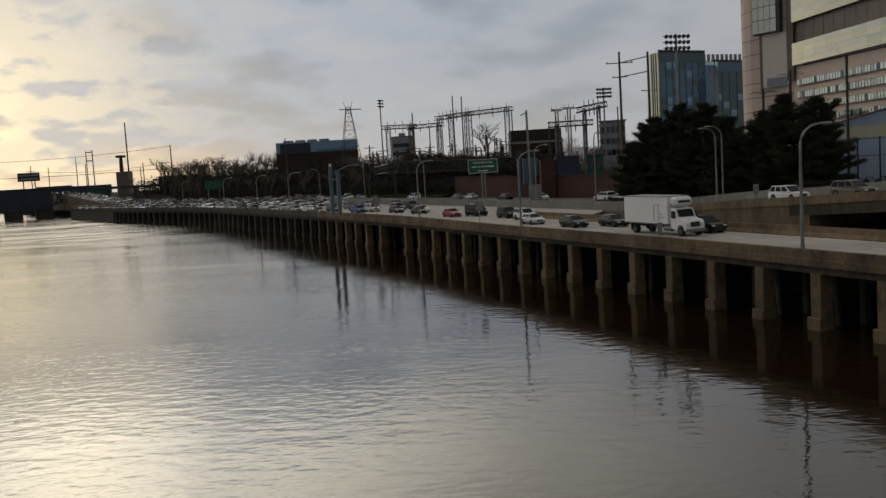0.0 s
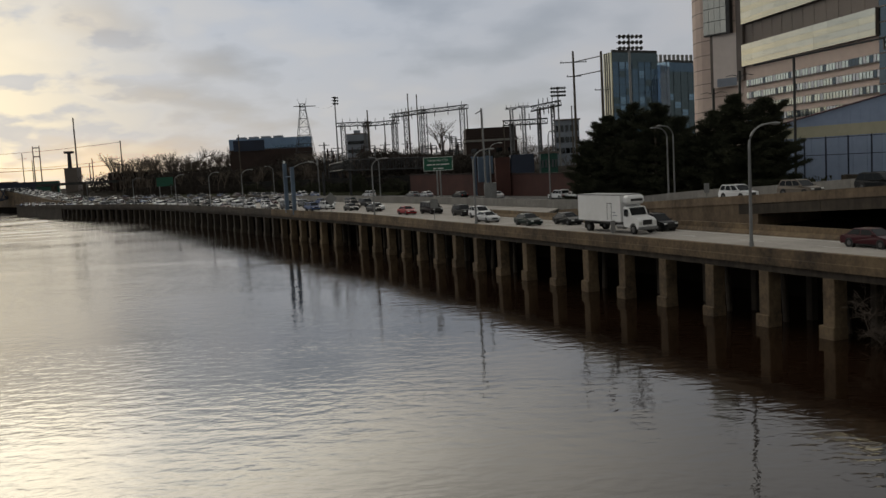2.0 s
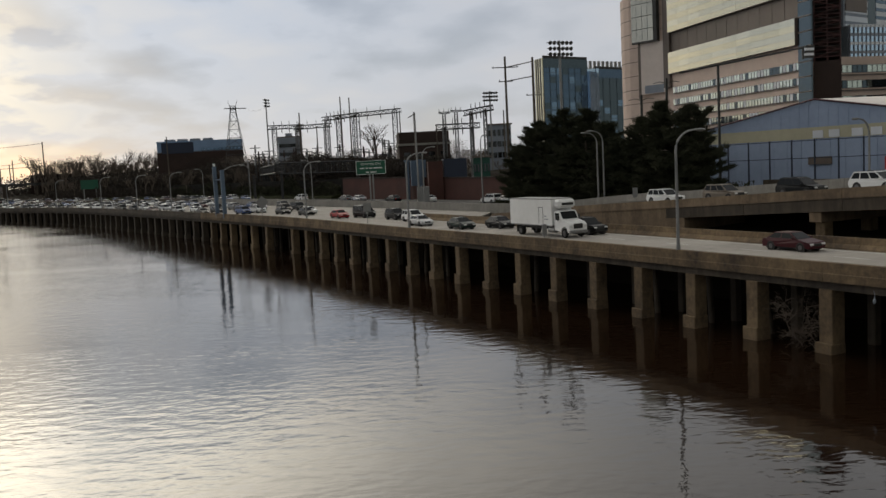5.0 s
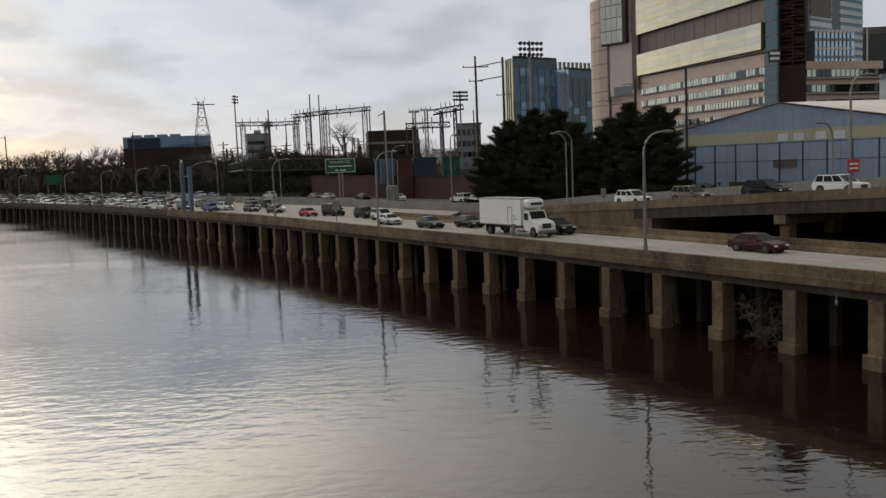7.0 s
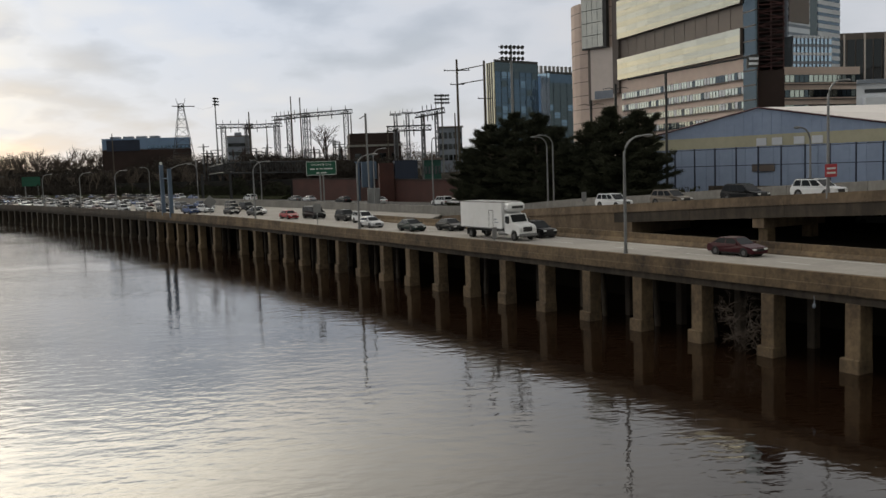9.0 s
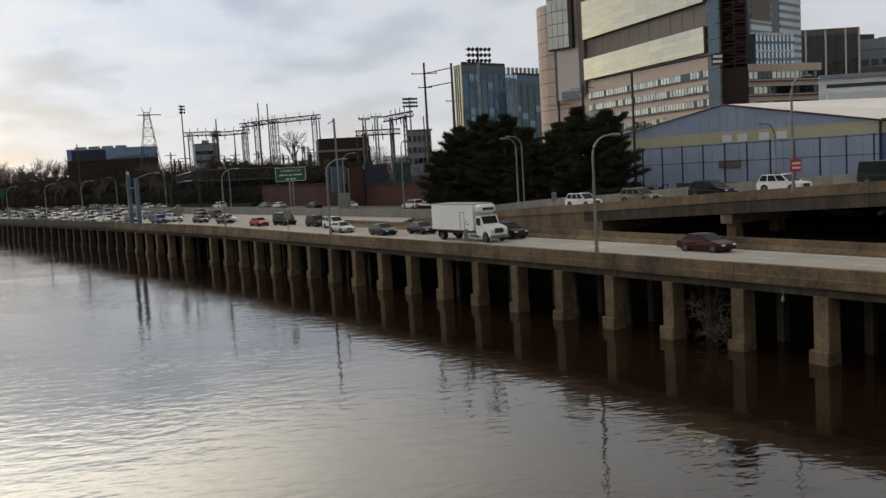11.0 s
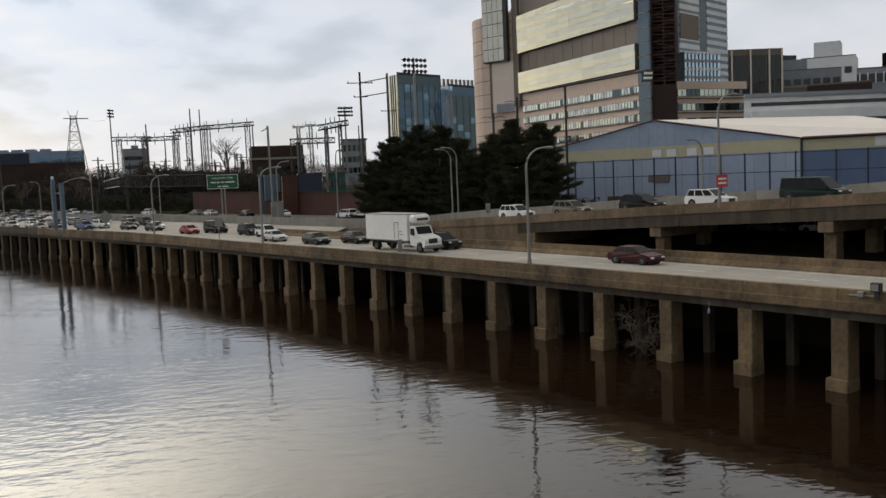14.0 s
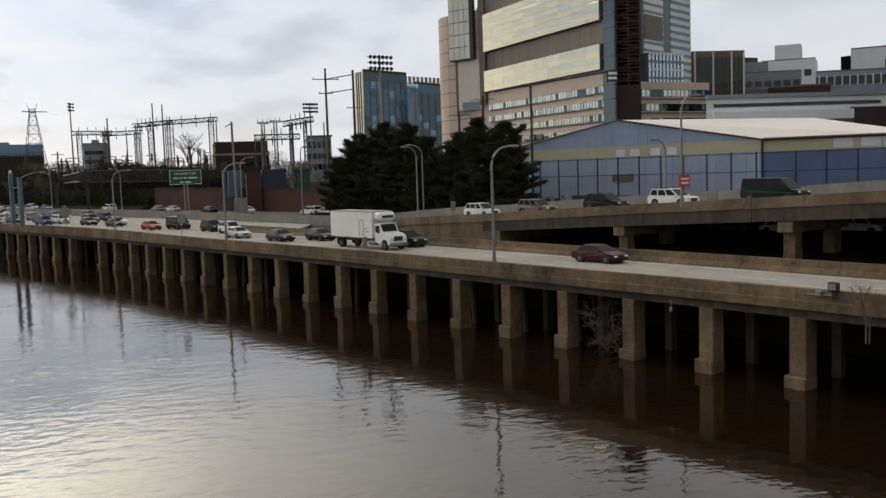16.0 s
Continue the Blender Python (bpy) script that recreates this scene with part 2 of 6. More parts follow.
def glass_facade(name, tint, rough=0.05, wob=0.06, size=0.25, floors=False):
    m = bpy.data.materials.new(name)
    m.use_nodes = True
    n = Nodes(m.node_tree)
    pos = n.add("ShaderNodeNewGeometry").outputs["Position"]
    if floors:  # panes lean a little from floor to floor
        pos = n.add("ShaderNodeMapping", {"Vector": pos, "Scale": (0.25, 0.25, 3.0)}).outputs[0]
    h = n.noise(pos, size, 2.0, 0.5)
    bump = n.add("ShaderNodeBump", {"Height": h, "Strength": wob, "Distance": 1.0}).outputs[0]
    r = n.add("ShaderNodeObjectInfo").outputs["Random"]
    k = n.math("ADD", n.math("MULTIPLY", r, 0.12), 0.94)
    col = n.mix(1.0, tint, n.add("ShaderNodeCombineColor", {0: k, 1: k, 2: k}).outputs[0], "MULTIPLY")
    sh = n.add("ShaderNodeBsdfPrincipled", {"Base Color": col, "Roughness": rough, "Metallic": 0.85, "Normal": bump})
    n.add("ShaderNodeOutputMaterial", {"Surface": sh.outputs[0]})
    return m


GLASS_GOLD = glass_facade("mirror_curtain_wall", (0.60, 0.56, 0.41), 0.10, 0.12, 0.14, True)
# grey twin of the gold mirror, tinted like a streak of reflected cloud
GLASS_STREAK = glass_facade("grey_cloud_streak_mirror", (0.56, 0.545, 0.44), 0.10, 0.12, 0.14, True)
GLASS_BOX = glass_facade("silver_mirror_glass", (0.40, 0.39, 0.33), 0.08, 0.5, 0.12)
GLASS_SKY = glass_facade("pale_blue_curtain_wall", (0.46, 0.60, 0.74), 0.08, 0.06)
GLASS_BLUE = glass_facade("blue_curtain_wall", (0.085, 0.13, 0.185))
GLASS_BAY = glass_facade("mid_blue_window_glass", (0.17, 0.25, 0.34))
GLASS_TEAL = glass_facade("teal_curtain_wall", (0.075, 0.10, 0.115))
GLASS_DARK = glass_facade("dark_window_glass", (0.04, 0.043, 0.046))
GLASS_PALE = glass_facade("pale_window_glass", (0.52, 0.57, 0.52))


def paint(name, col, metal=0.0):
    return material("car_paint_" + name, col, tuple(c * 0.86 for c in col), 2.0, 0.32, metal, coat=0.03, spec=0.16)


# ---- mesh helpers ----
def link(name, bm, mat, parent=None, label=""):
    me = bpy.data.meshes.new(name)
    bm.to_mesh(me)
    bm.free()
    me.materials.append(mat)
    ob = new(name, me)
    if parent:
        ob.parent = parent
    if label:
        ob["label"] = label
    return ob


def part(name, bm, mat, parent, label=""):
    return link(name, bm, mat, parent, label)


def empty(name, m=None, **tags):
    ob = new(name)
    if m:
        ob.matrix_world = m
    return tagged(ob, **tags)


def box(bm, lo, hi, m=None, bevel=0.0):
    """An upright box between two corners, turned by m."""
    vs = [bm.verts.new((m @ Vector(c)) if m else c) for c in
          [(x, y, z) for z in (lo[2], hi[2]) for x, y in ((lo[0], lo[1]), (hi[0], lo[1]), (hi[0], hi[1]), (lo[0], hi[1]))]]
    fs = [bm.faces.new([vs[i] for i in f]) for f in ((3, 2, 1, 0), (4, 5, 6, 7), (0, 1, 5, 4), (1, 2, 6, 5), (2, 3, 7, 6), (3, 0, 4, 7))]
    if bevel:
        bmesh.ops.bevel(bm, geom=list({e for f in fs for e in f.edges}), offset=bevel, segments=1, affect="EDGES", profile=0.5)
    return bm


def rod(bm, a, b, r0, r1=None, sides=6):
    """A tapered round bar from a to b."""
    a, b = Vector(a), Vector(b)
    r1 = r0 if r1 is None else r1
    q = (b - a).to_track_quat("Z", "Y")
    rings = []
    for c, r in ((a, r0), (b, r1)):
        rings.append([bm.verts.new(c + q @ Vector((r * math.cos(2 * math.pi * i / sides), r * math.sin(2 * math.pi * i / sides), 0))) for i in range(sides)])
    for i in range(sides):
        j = (i + 1) % sides
        bm.faces.new((rings[0][i], rings[0][j], rings[1][j], rings[1][i]))
    bm.faces.new(rings[0][::-1])
    bm.faces.new(rings[1])
    return bm


def tube(bm, pts, radii, sides=6):
    """A bent round bar in one skin through the points."""
    pts = [Vector(p) for p in pts]
    rings = []
    for i, (p, r) in enumerate(zip(pts, radii)):
        d = (pts[min(i + 1, len(pts) - 1)] - pts[max(i - 1, 0)]).normalized()
        u = d.cross(Vector((0, 0, 1)) if abs(d.z) < 0.95 else Vector((0, 1, 0))).normalized()
        v = u.cross(d)
        rings.append([bm.verts.new(p + (u * math.cos(2 * math.pi * k / sides) + v * math.sin(2 * math.pi * k / sides)) * r) for k in range(sides)])
    for r0, r1 in zip(rings, rings[1:]):
        for k in range(sides):
            j = (k + 1) % sides
            bm.faces.new((r0[k], r0[j], r1[j], r1[k]))
    bm.faces.new(rings[0][::-1])
    bm.faces.new(rings[-1])
    return bm


def prism(bm, outline, z0, z1):
    lo = [bm.verts.new((x, y, z0)) for x, y in outline]
    hi = [bm.verts.new((x, y, z1)) for x, y in outline]
    k = len(outline)
    for i in range(k):
        j = (i + 1) % k
        bm.faces.new((lo[i], lo[j], hi[j], hi[i]))
    bm.faces.new(lo[::-1])
    bm.faces.new(hi)
    bmesh.ops.recalc_face_normals(bm, faces=bm.faces)
    return bm


def BM():
    return bmesh.new()


# ---- the river road's line: s metres along the water's edge, off metres landward ----
EDGE = [(62, -40), (46.5, 2.5), (32.6, 40.9), (28.6, 51.9), (24.3, 63.6), (19.6, 76.1), (13.7, 91.4), (6.5, 111), (-4.5, 139.5), (-17, 167.5),
        (-28, 190.8), (-45, 223), (-62, 253.5), (-79, 284.5), (-98, 313), (-127, 347), (-165, 396), (-207, 456), (-330, 630), (-700, 1150)]
_P = np.array(EDGE, float)
_D = np.r_[0, np.cumsum(np.hypot(*np.diff(_P, axis=0).T))]
_M = np.gradient(_P, _D, axis=0)


def along(s, off=0.0, z=None):
    i = int(min(max(np.searchsorted(_D, s) - 1, 0), len(_P) - 2))
    h = _D[i + 1] - _D[i]
    u = (s - _D[i]) / h
    p = (2*u**3 - 3*u**2 + 1) * _P[i] + (u**3 - 2*u**2 + u) * h * _M[i] + (-2*u**3 + 3*u**2) * _P[i+1] + (u**3 - u**2) * h * _M[i+1]
    t = (6*u**2 - 6*u) / h * _P[i] + (3*u**2 - 4*u + 1) * _M[i] + (-6*u**2 + 6*u) / h * _P[i+1] + (3*u**2 - 2*u) * _M[i+1]
    t = t / np.hypot(*t)
    q = p + np.array((t[1], -t[0])) * off
    return Vector((q[0], q[1])) if z is None else Vector((q[0], q[1], z))


def heading(s):
    """Degrees: local +y looks along the road towards growing s, +x landward."""
    a, b = along(s - 0.5), along(s + 0.5)
    return math.degrees(math.atan2(b.y - a.y, b.x - a.x)) - 90


def place(s, off, z, turn=0.0):
    v = along(s, off)
    return pose(v.x, v.y, z, 0, 0, heading(s) + turn)


def sweep(bm, s0, s1, step, outline):
    """Sweeps a closed outline, given at s as (off, z) pairs, along the road's line."""
    k = max(1, int(math.ceil((s1 - s0) / step)))
    rings = []
    for i in range(k + 1):
        s = s0 + (s1 - s0) * i / k
        o = outline(s) if callable(outline) else outline
        rings.append([bm.verts.new(along(s, a, z)) for a, z in o])
    m = len(rings[0])
    for r0, r1 in zip(rings, rings[1:]):
        for i in range(m):
            j = (i + 1) % m
            bm.faces.new((r0[i], r0[j], r1[j], r1[i]))
    bm.faces.new(rings[0])
    bm.faces.new(rings[-1][::-1])
    bmesh.ops.recalc_face_normals(bm, faces=bm.faces)
    return bm


def lerp(table, s):
    return float(np.interp(s, [a for a, _ in table], [b for _, b in table]))


# ---- ground and water ----
bm = BM()
vs = [bm.verts.new(c) for c in ((-2600, -900, 0), (2600, -900, 0), (2600, 4200, 0), (-2600, 4200, 0))]
bm.faces.new(vs)
tagged(link("water", bm, WATER), "brown river water with small wind ripples", "river", kind="structure")

LAND = [(11.9, 4.52), (13.5, 4.6), (26, 4.9), (46, 5.6), (62, 7.6), (80, 10.5), (104, 11.8), (130, 12.0), (300, 12.2), (900, 12.0), (2500, 12.0)]


def build_land():
    bm = BM()
    ss = [0, 30] + list(range(45, 240, 8)) + list(range(240, 560, 20)) + [600, 680, 760, 900, 1100, 1250]
    rows = []
    for s in ss:
        row = [bm.verts.new(along(s, 11.9, -2.0))]
        for off, z in LAND:
            v = along(s, off)
            wob = (noise.noise(Vector((v.x * 0.03, v.y * 0.03, 0))) * 0.8) if off > 60 else 0.0
            row.append(bm.verts.new((v.x, v.y, z + wob)))
        rows.append(row)
    for r0, r1 in zip(rows, rows[1:]):
        for i in range(len(r0) - 1):
            bm.faces.new((r0[i], r0[i + 1], r1[i + 1], r1[i]))
    bmesh.ops.recalc_face_normals(bm, faces=bm.faces)
    return tagged(link("ground", bm, EARTH), "bare winter ground sloping up from the river", "ground", kind="structure")


build_land()

# far bank of the river, left of the crossing bridge
bm = BM()
prism(bm, [(-420, 640), (-900, 700), (-1700, 900), (-2600, 1500), (-2600, 4200), (-700, 4200), (-900, 1500)], -2, 5)
tagged(link("far_bank", bm, EARTH), "low dark river bank in the distance", "ground", kind="structure")

# ---- viaduct ----
DECK, TOP, WIDE = 5.15, 6.0, 12.4
S_NEAR, S_FAR = 26.2, 562.9
viaduct = empty("viaduct", label="stained concrete highway viaduct on columns standing in the river", category="viaduct", kind="structure")


SHORE = [(60, 1.6), (86, 1.1), (98, 0.45), (112, 0.15), (128, -0.05), (142, -0.4), (153, -1.1), (165, -1.8), (182, -2.3), (196, -2.7), (212, -3.2), (240, -3.9), (262, -4.1), (292, -3.6), (380, -3.4), (450, -2), (520, 0)]
LIFT = [(165, -0.14), (205, 0.12), (235, 0.04), (300, 0.04)]


def rim(s):
    """Where the parapet's river face stands off the road's line, eased round its bends."""
    return sum(lerp(SHORE, s + d) for d in (-8, -4, 0, 4, 8)) / 5


def edge(outline):
    """An outline measured from the parapet's river face."""
    return lambda s: [(a + rim(s), z) for a, z in outline]


def deck_width(s):
    return lerp([(0, WIDE), (172, WIDE), (186, 27.2), (566, 27.2)], s)


part("deck", sweep(BM(), S_NEAR, S_FAR, 6, lambda s: [(rim(s) + 0.5, DECK), (deck_width(s), DECK), (deck_width(s), 4.45), (rim(s) + 0.5, 4.45)]), ROAD, viaduct, "worn pale concrete road deck")
# beam and girder take the dark concrete, so recess shade is in the colour
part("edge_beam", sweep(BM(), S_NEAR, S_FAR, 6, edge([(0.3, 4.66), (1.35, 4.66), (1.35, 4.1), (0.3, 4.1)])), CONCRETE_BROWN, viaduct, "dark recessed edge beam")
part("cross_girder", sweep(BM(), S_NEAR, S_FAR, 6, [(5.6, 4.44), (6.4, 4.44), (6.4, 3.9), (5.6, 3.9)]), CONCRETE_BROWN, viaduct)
SPAN = 6.02
COLUMNS = [86.4 + SPAN * k for k in range(-10, 20)] + [212.7, 220.0, 226.1] + [231.8 + SPAN * k for k in range(56)]


def parapet_panel(s, e):
    bm = BM()
    prof = [(0.0, 4.64), (0.0, 5.28), (0.035, 5.33), (0.06, TOP - 0.03), (0.09, TOP), (0.42, TOP), (0.46, TOP - 0.04), (0.52, DECK + 0.02), (0.52, 4.64)]
    sweep(bm, s + 0.015, e - 0.015, 3, lambda q: [(a + rim(q), z + (lerp(LIFT, q) if z > 5 else 0)) for a, z in prof])
    # past s 246: older dark concrete, far shading included in its colour
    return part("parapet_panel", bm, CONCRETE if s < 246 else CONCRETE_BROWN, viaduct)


def column(s):
    """A square column with a wider footing block at the waterline."""
    m = place(s, 0.75 + rim(s), 0)
    # same switch as the parapet: darker stretch, partly shading put into colour
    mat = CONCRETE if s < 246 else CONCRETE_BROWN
    bm = box(BM(), (-0.55, -0.52, 0.2), (0.6, 0.52, 4.12), m, 0.05)
    box(bm, (-0.57, -0.53, 3.2), (0.61, 0.53, 3.24), m)
    c = part("column", bm, mat, viaduct)
    foot = 0.62 + random.random() * 0.5
    part("footing", box(BM(), (-0.68, -0.55, -1.5), (0.64, 0.80, foot), m, 0.06), mat, c)
    # inner columns under the deck: darker concrete puts the shade into their colour
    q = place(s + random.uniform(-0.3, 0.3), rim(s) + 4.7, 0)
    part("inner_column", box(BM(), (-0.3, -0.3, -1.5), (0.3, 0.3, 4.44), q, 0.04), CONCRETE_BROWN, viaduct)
    if random.random() < 0.7:
        a, b = along(s + random.uniform(1.2, 2.6), 3.6 + rim(s), 4.45), along(s + random.uniform(-0.6, 1.0), 2.6 + rim(s), -1.0)
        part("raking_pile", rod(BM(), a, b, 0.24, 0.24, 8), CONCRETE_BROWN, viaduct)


for s, e in zip(COLUMNS, COLUMNS[1:]):
    parapet_panel(s, e)
    if s < 470:
        column(s)
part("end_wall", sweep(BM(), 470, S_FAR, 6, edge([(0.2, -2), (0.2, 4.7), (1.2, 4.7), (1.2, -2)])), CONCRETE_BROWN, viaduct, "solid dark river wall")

# median barrier behind the near lanes, in cast lengths
median = empty("median_barrier", label="tan concrete traffic barrier cast in lengths", category="barrier", kind="structure")
s = 14.0
while s < 182:
    e = s + 7.6
    part("barrier_length", sweep(BM(), s + 0.02, e - 0.02, 4, [(WIDE - 0.45, DECK - 0.03), (WIDE - 0.40, DECK + 0.12), (WIDE - 0.12, DECK + 0.42), (WIDE - 0.05, 6.08), (WIDE + 0.15, 6.08), (WIDE + 0.2, 4.5), (WIDE - 0.3, 4.5)]), CONCRETE, median)
    s = e

# lane lines
lines = empty("lane_markings", label="worn white painted lane lines on the road", category="road marking", kind="structure")
part("edge_line", sweep(BM(), S_NEAR, S_FAR, 5, edge([(1.25, DECK + 0.004), (1.4, DECK + 0.004), (1.4, DECK + 0.008), (1.25, DECK + 0.008)])), PAINT_LINE, lines)
part("inner_edge_line", sweep(BM(), S_NEAR, 176, 5, [(11.2, DECK + 0.004), (11.35, DECK + 0.004), (11.35, DECK + 0.008), (11.2, DECK + 0.008)]), PAINT_LINE, lines)
for off in (4.6, 8.0):
    s = 20.0
    while s < 330:
        part("lane_dash", sweep(BM(), s, s + 3.0, 3, [(off, DECK + 0.004), (off + 0.13, DECK + 0.004), (off + 0.13, DECK + 0.008), (off, DECK + 0.008)]), PAINT_LINE, lines)
        s += 9.0

# ---- rising ramp behind, on piers ----
RAMP_TOP = [(20, 13.6), (60, 12.1), (91, 10.57), (101.5, 10.0), (117, 9.2), (132, 8.31), (143, 7.75), (156, 7.06), (169, 6.05), (178, 5.5)]
FAR_TOP = [(20, 14.2), (60, 12.6), (96, 11.1), (104, 10.6), (121, 9.86), (143, 8.6), (154, 8.17), (169, 7.1), (193, 6.75), (240, 6.9), (303, 7.1), (380, 7.2), (560, 7.2)]
ramp = empty("ramp", label="brown concrete slip road ramp rising on piers", category="ramp", kind="structure")


def ramp_level(s):
    return max(lerp(RAMP_TOP, s) - 0.48, DECK)


part("ramp_deck", sweep(BM(), 20, 176, 4, lambda s: [(21.3, ramp_level(s)), (29.8, ramp_level(s)), (29.8, ramp_level(s) - 0.6), (21.3, ramp_level(s) - 0.6)]), ROAD, ramp)
s = 22.0
while s < 176:
    e = min(s + 11.5, 177)
    part("fascia_length", sweep(BM(), s + 0.02, e - 0.02, 4, lambda q: [(20.95, lerp(RAMP_TOP, q) - 0.9), (21.0, lerp(RAMP_TOP, q)), (21.35, lerp(RAMP_TOP, q)), (21.38, lerp(RAMP_TOP, q) - 0.9)]), CONCRETE_RAMP, ramp)
    if s < 134:
        # girders darker than the fascia: underside shade is part of their colour
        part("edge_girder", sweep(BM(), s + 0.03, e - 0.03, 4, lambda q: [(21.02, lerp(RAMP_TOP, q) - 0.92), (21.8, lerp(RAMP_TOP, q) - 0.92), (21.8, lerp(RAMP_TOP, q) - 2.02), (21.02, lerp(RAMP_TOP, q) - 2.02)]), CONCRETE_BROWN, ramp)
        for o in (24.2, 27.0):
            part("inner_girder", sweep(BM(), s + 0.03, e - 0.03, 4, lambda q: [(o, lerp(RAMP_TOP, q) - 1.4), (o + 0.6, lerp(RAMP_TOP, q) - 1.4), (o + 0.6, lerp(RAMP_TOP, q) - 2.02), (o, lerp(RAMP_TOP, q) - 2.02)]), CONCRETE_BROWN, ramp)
    s = e
part("ramp_wall", sweep(BM(), 134, 176, 4, lambda q: [(21.05, 3.8), (21.05, lerp(RAMP_TOP, q) - 0.9), (29.9, lerp(RAMP_TOP, q) - 0.9), (29.9, 3.8)]), CONCRETE_RAMP, ramp)
for sp in (61.0, 81.0, 99.5, 117.0):
    zt = lerp(RAMP_TOP, sp) - 2.04
    m = place(sp, 25.4, 0)
    cap = part("pier_cap", box(BM(), (-4.3, -0.7, zt - 0.95), (4.4, 0.7, zt), m, 0.06), CONCRETE_RAMP, ramp)
    for x in (-3.1, 3.0):
        part("pier", box(BM(), (x - 0.55, -0.55, 3.5), (x + 0.55, 0.55, zt - 0.95), m, 0.06), CONCRETE, ramp)

# grey barrier between the ramp or highway and the far carriageway
grey = empty("roadside_wall", label="long pale grey concrete barrier wall", category="barrier", kind="structure")
s = 22.0
while s < 560:
    e = s + (9.0 if s < 300 else 24.0)
    part("wall_length", sweep(BM(), s + 0.02, e - 0.02, 5, lambda q: [(29.92, (lerp(FAR_TOP, q) - 0.95) if q < 172 else 4.4), (29.95, lerp(FAR_TOP, q)), (30.25, lerp(FAR_TOP, q)), (30.35, (lerp(FAR_TOP, q) - 1.6) if q < 172 else 4.4)] if q < 172 else
               [(27.3, 4.4), (27.35, lerp(FAR_TOP, q) - 0.25), (27.65, lerp(FAR_TOP, q) - 0.25), (27.7, 4.4)]) if not (s < 172 <= e) else
         sweep(BM(), s + 0.02, e - 0.02, 5, lambda q: [(lerp([(s, 29.92), (e, 27.3)], q), 4.4), (lerp([(s, 29.95), (e, 27.35)], q), lerp(FAR_TOP, q) - lerp([(s, 0), (e, 0.25)], q)), (lerp([(s, 30.25), (e, 27.65)], q), lerp(FAR_TOP, q) - lerp([(s, 0), (e, 0.25)], q)), (lerp([(s, 30.35), (e, 27.7)], q), 4.4)]), CONCRETE_GREY if s < 330 else CONCRETE_BROWN, grey)
    s = e
tagged(link("road", sweep(BM(), 150, 560, 8, [(28.2, 6.0), (42, 6.0), (42, 4.0), (28.2, 4.0)]), ASPHALT), "far carriageway behind the grey wall", "road", kind="structure")
CLIMB = [(470, 5.3), (520, 6.6), (580, 9.4), (650, 13.2), (760, 15.0)]
far_rise = empty("climbing_road", label="highway rising on a dark retaining wall towards the bridge", category="road", kind="structure")
part("road_slab", sweep(BM(), 472, 760, 8, lambda q: [(9.0, lerp(CLIMB, q)), (27.0, lerp(CLIMB, q)), (27.0, 3.8), (9.0, 3.8)]), CONCRETE_BROWN, far_rise)
part("river_parapet", sweep(BM(), 472, 760, 8, lambda q: [(8.6, 3.8), (8.6, lerp(CLIMB, q) + 0.8), (8.95, lerp(CLIMB, q) + 0.8), (8.95, 3.8)]), CONCRETE, far_rise)
# closing wall added behind the lower road to keep its openings dark
tagged(link("retaining_wall", sweep(BM(), 20, 150, 8, [(48.5, 3.5), (48.5, 9.0), (49.2, 9.0), (49.2, 3.5)]), CONCRETE_BROWN), "dark wall added to shut out light under the ramp", "wall", kind="structure")
# hidden slab added as a roof, so no sky light reaches the lower road
st = tagged(link("upper_street", sweep(BM(), 20, 150, 6, lambda q: [(30.4, lerp(FAR_TOP, q) - 1.5), (48.4, lerp(FAR_TOP, q) - 1.6), (48.4, lerp(FAR_TOP, q) - 2.3), (30.4, lerp(FAR_TOP, q) - 2.3)]), ASPHALT), "unseen street slab added to keep sky light off the lower road", "road", kind="structure")
low_road = tagged(link("low_road", sweep(BM(), 20, 149, 8, [(33, 5.1), (47, 5.1), (47, 4.0), (33, 4.0)]), ASPHALT), "dark lower road under the ramp", "road", kind="structure")


# ---- buildings ----
def slab(A, B, z0, z1, out, back=0.05):
    """A thin upright slab along the line A to B, standing proud of it to the right-hand side."""
    A, B = Vector(A), Vector(B)
    d = (B - A).normalized()
    n = Vector((d.y, -d.x))
    return prism(BM(), [tuple(A - n * back), tuple(B - n * back), tuple(B + n * out), tuple(A + n * out)], z0, z1)


def mixed(A, B, t):
    return (A[0] + (B[0] - A[0]) * t, A[1] + (B[1] - A[1]) * t)


def panes(parent, A, B, z0, z1, count, mats, out=0.12, gap=0.12, name="window"):
    for i in range(count):
        a, b = mixed(A, B, (i + gap / 2) / count), mixed(A, B, (i + 1 - gap / 2) / count)
        part(name, slab(a, b, z0, z1, out), mats[random.randrange(len(mats))], parent)


def building(name, outline, z0, z1, mat, label, category="building"):
    th = empty(name, label=label, category=category)
    part("wall", prism(BM(), outline, z0, z1), mat, th)
    part("roof", prism(BM(), [(x * 1.0, y * 1.0) for x, y in outline], z1 + 0.01, z1 + 0.5), DARK_PANEL, th)
    return th


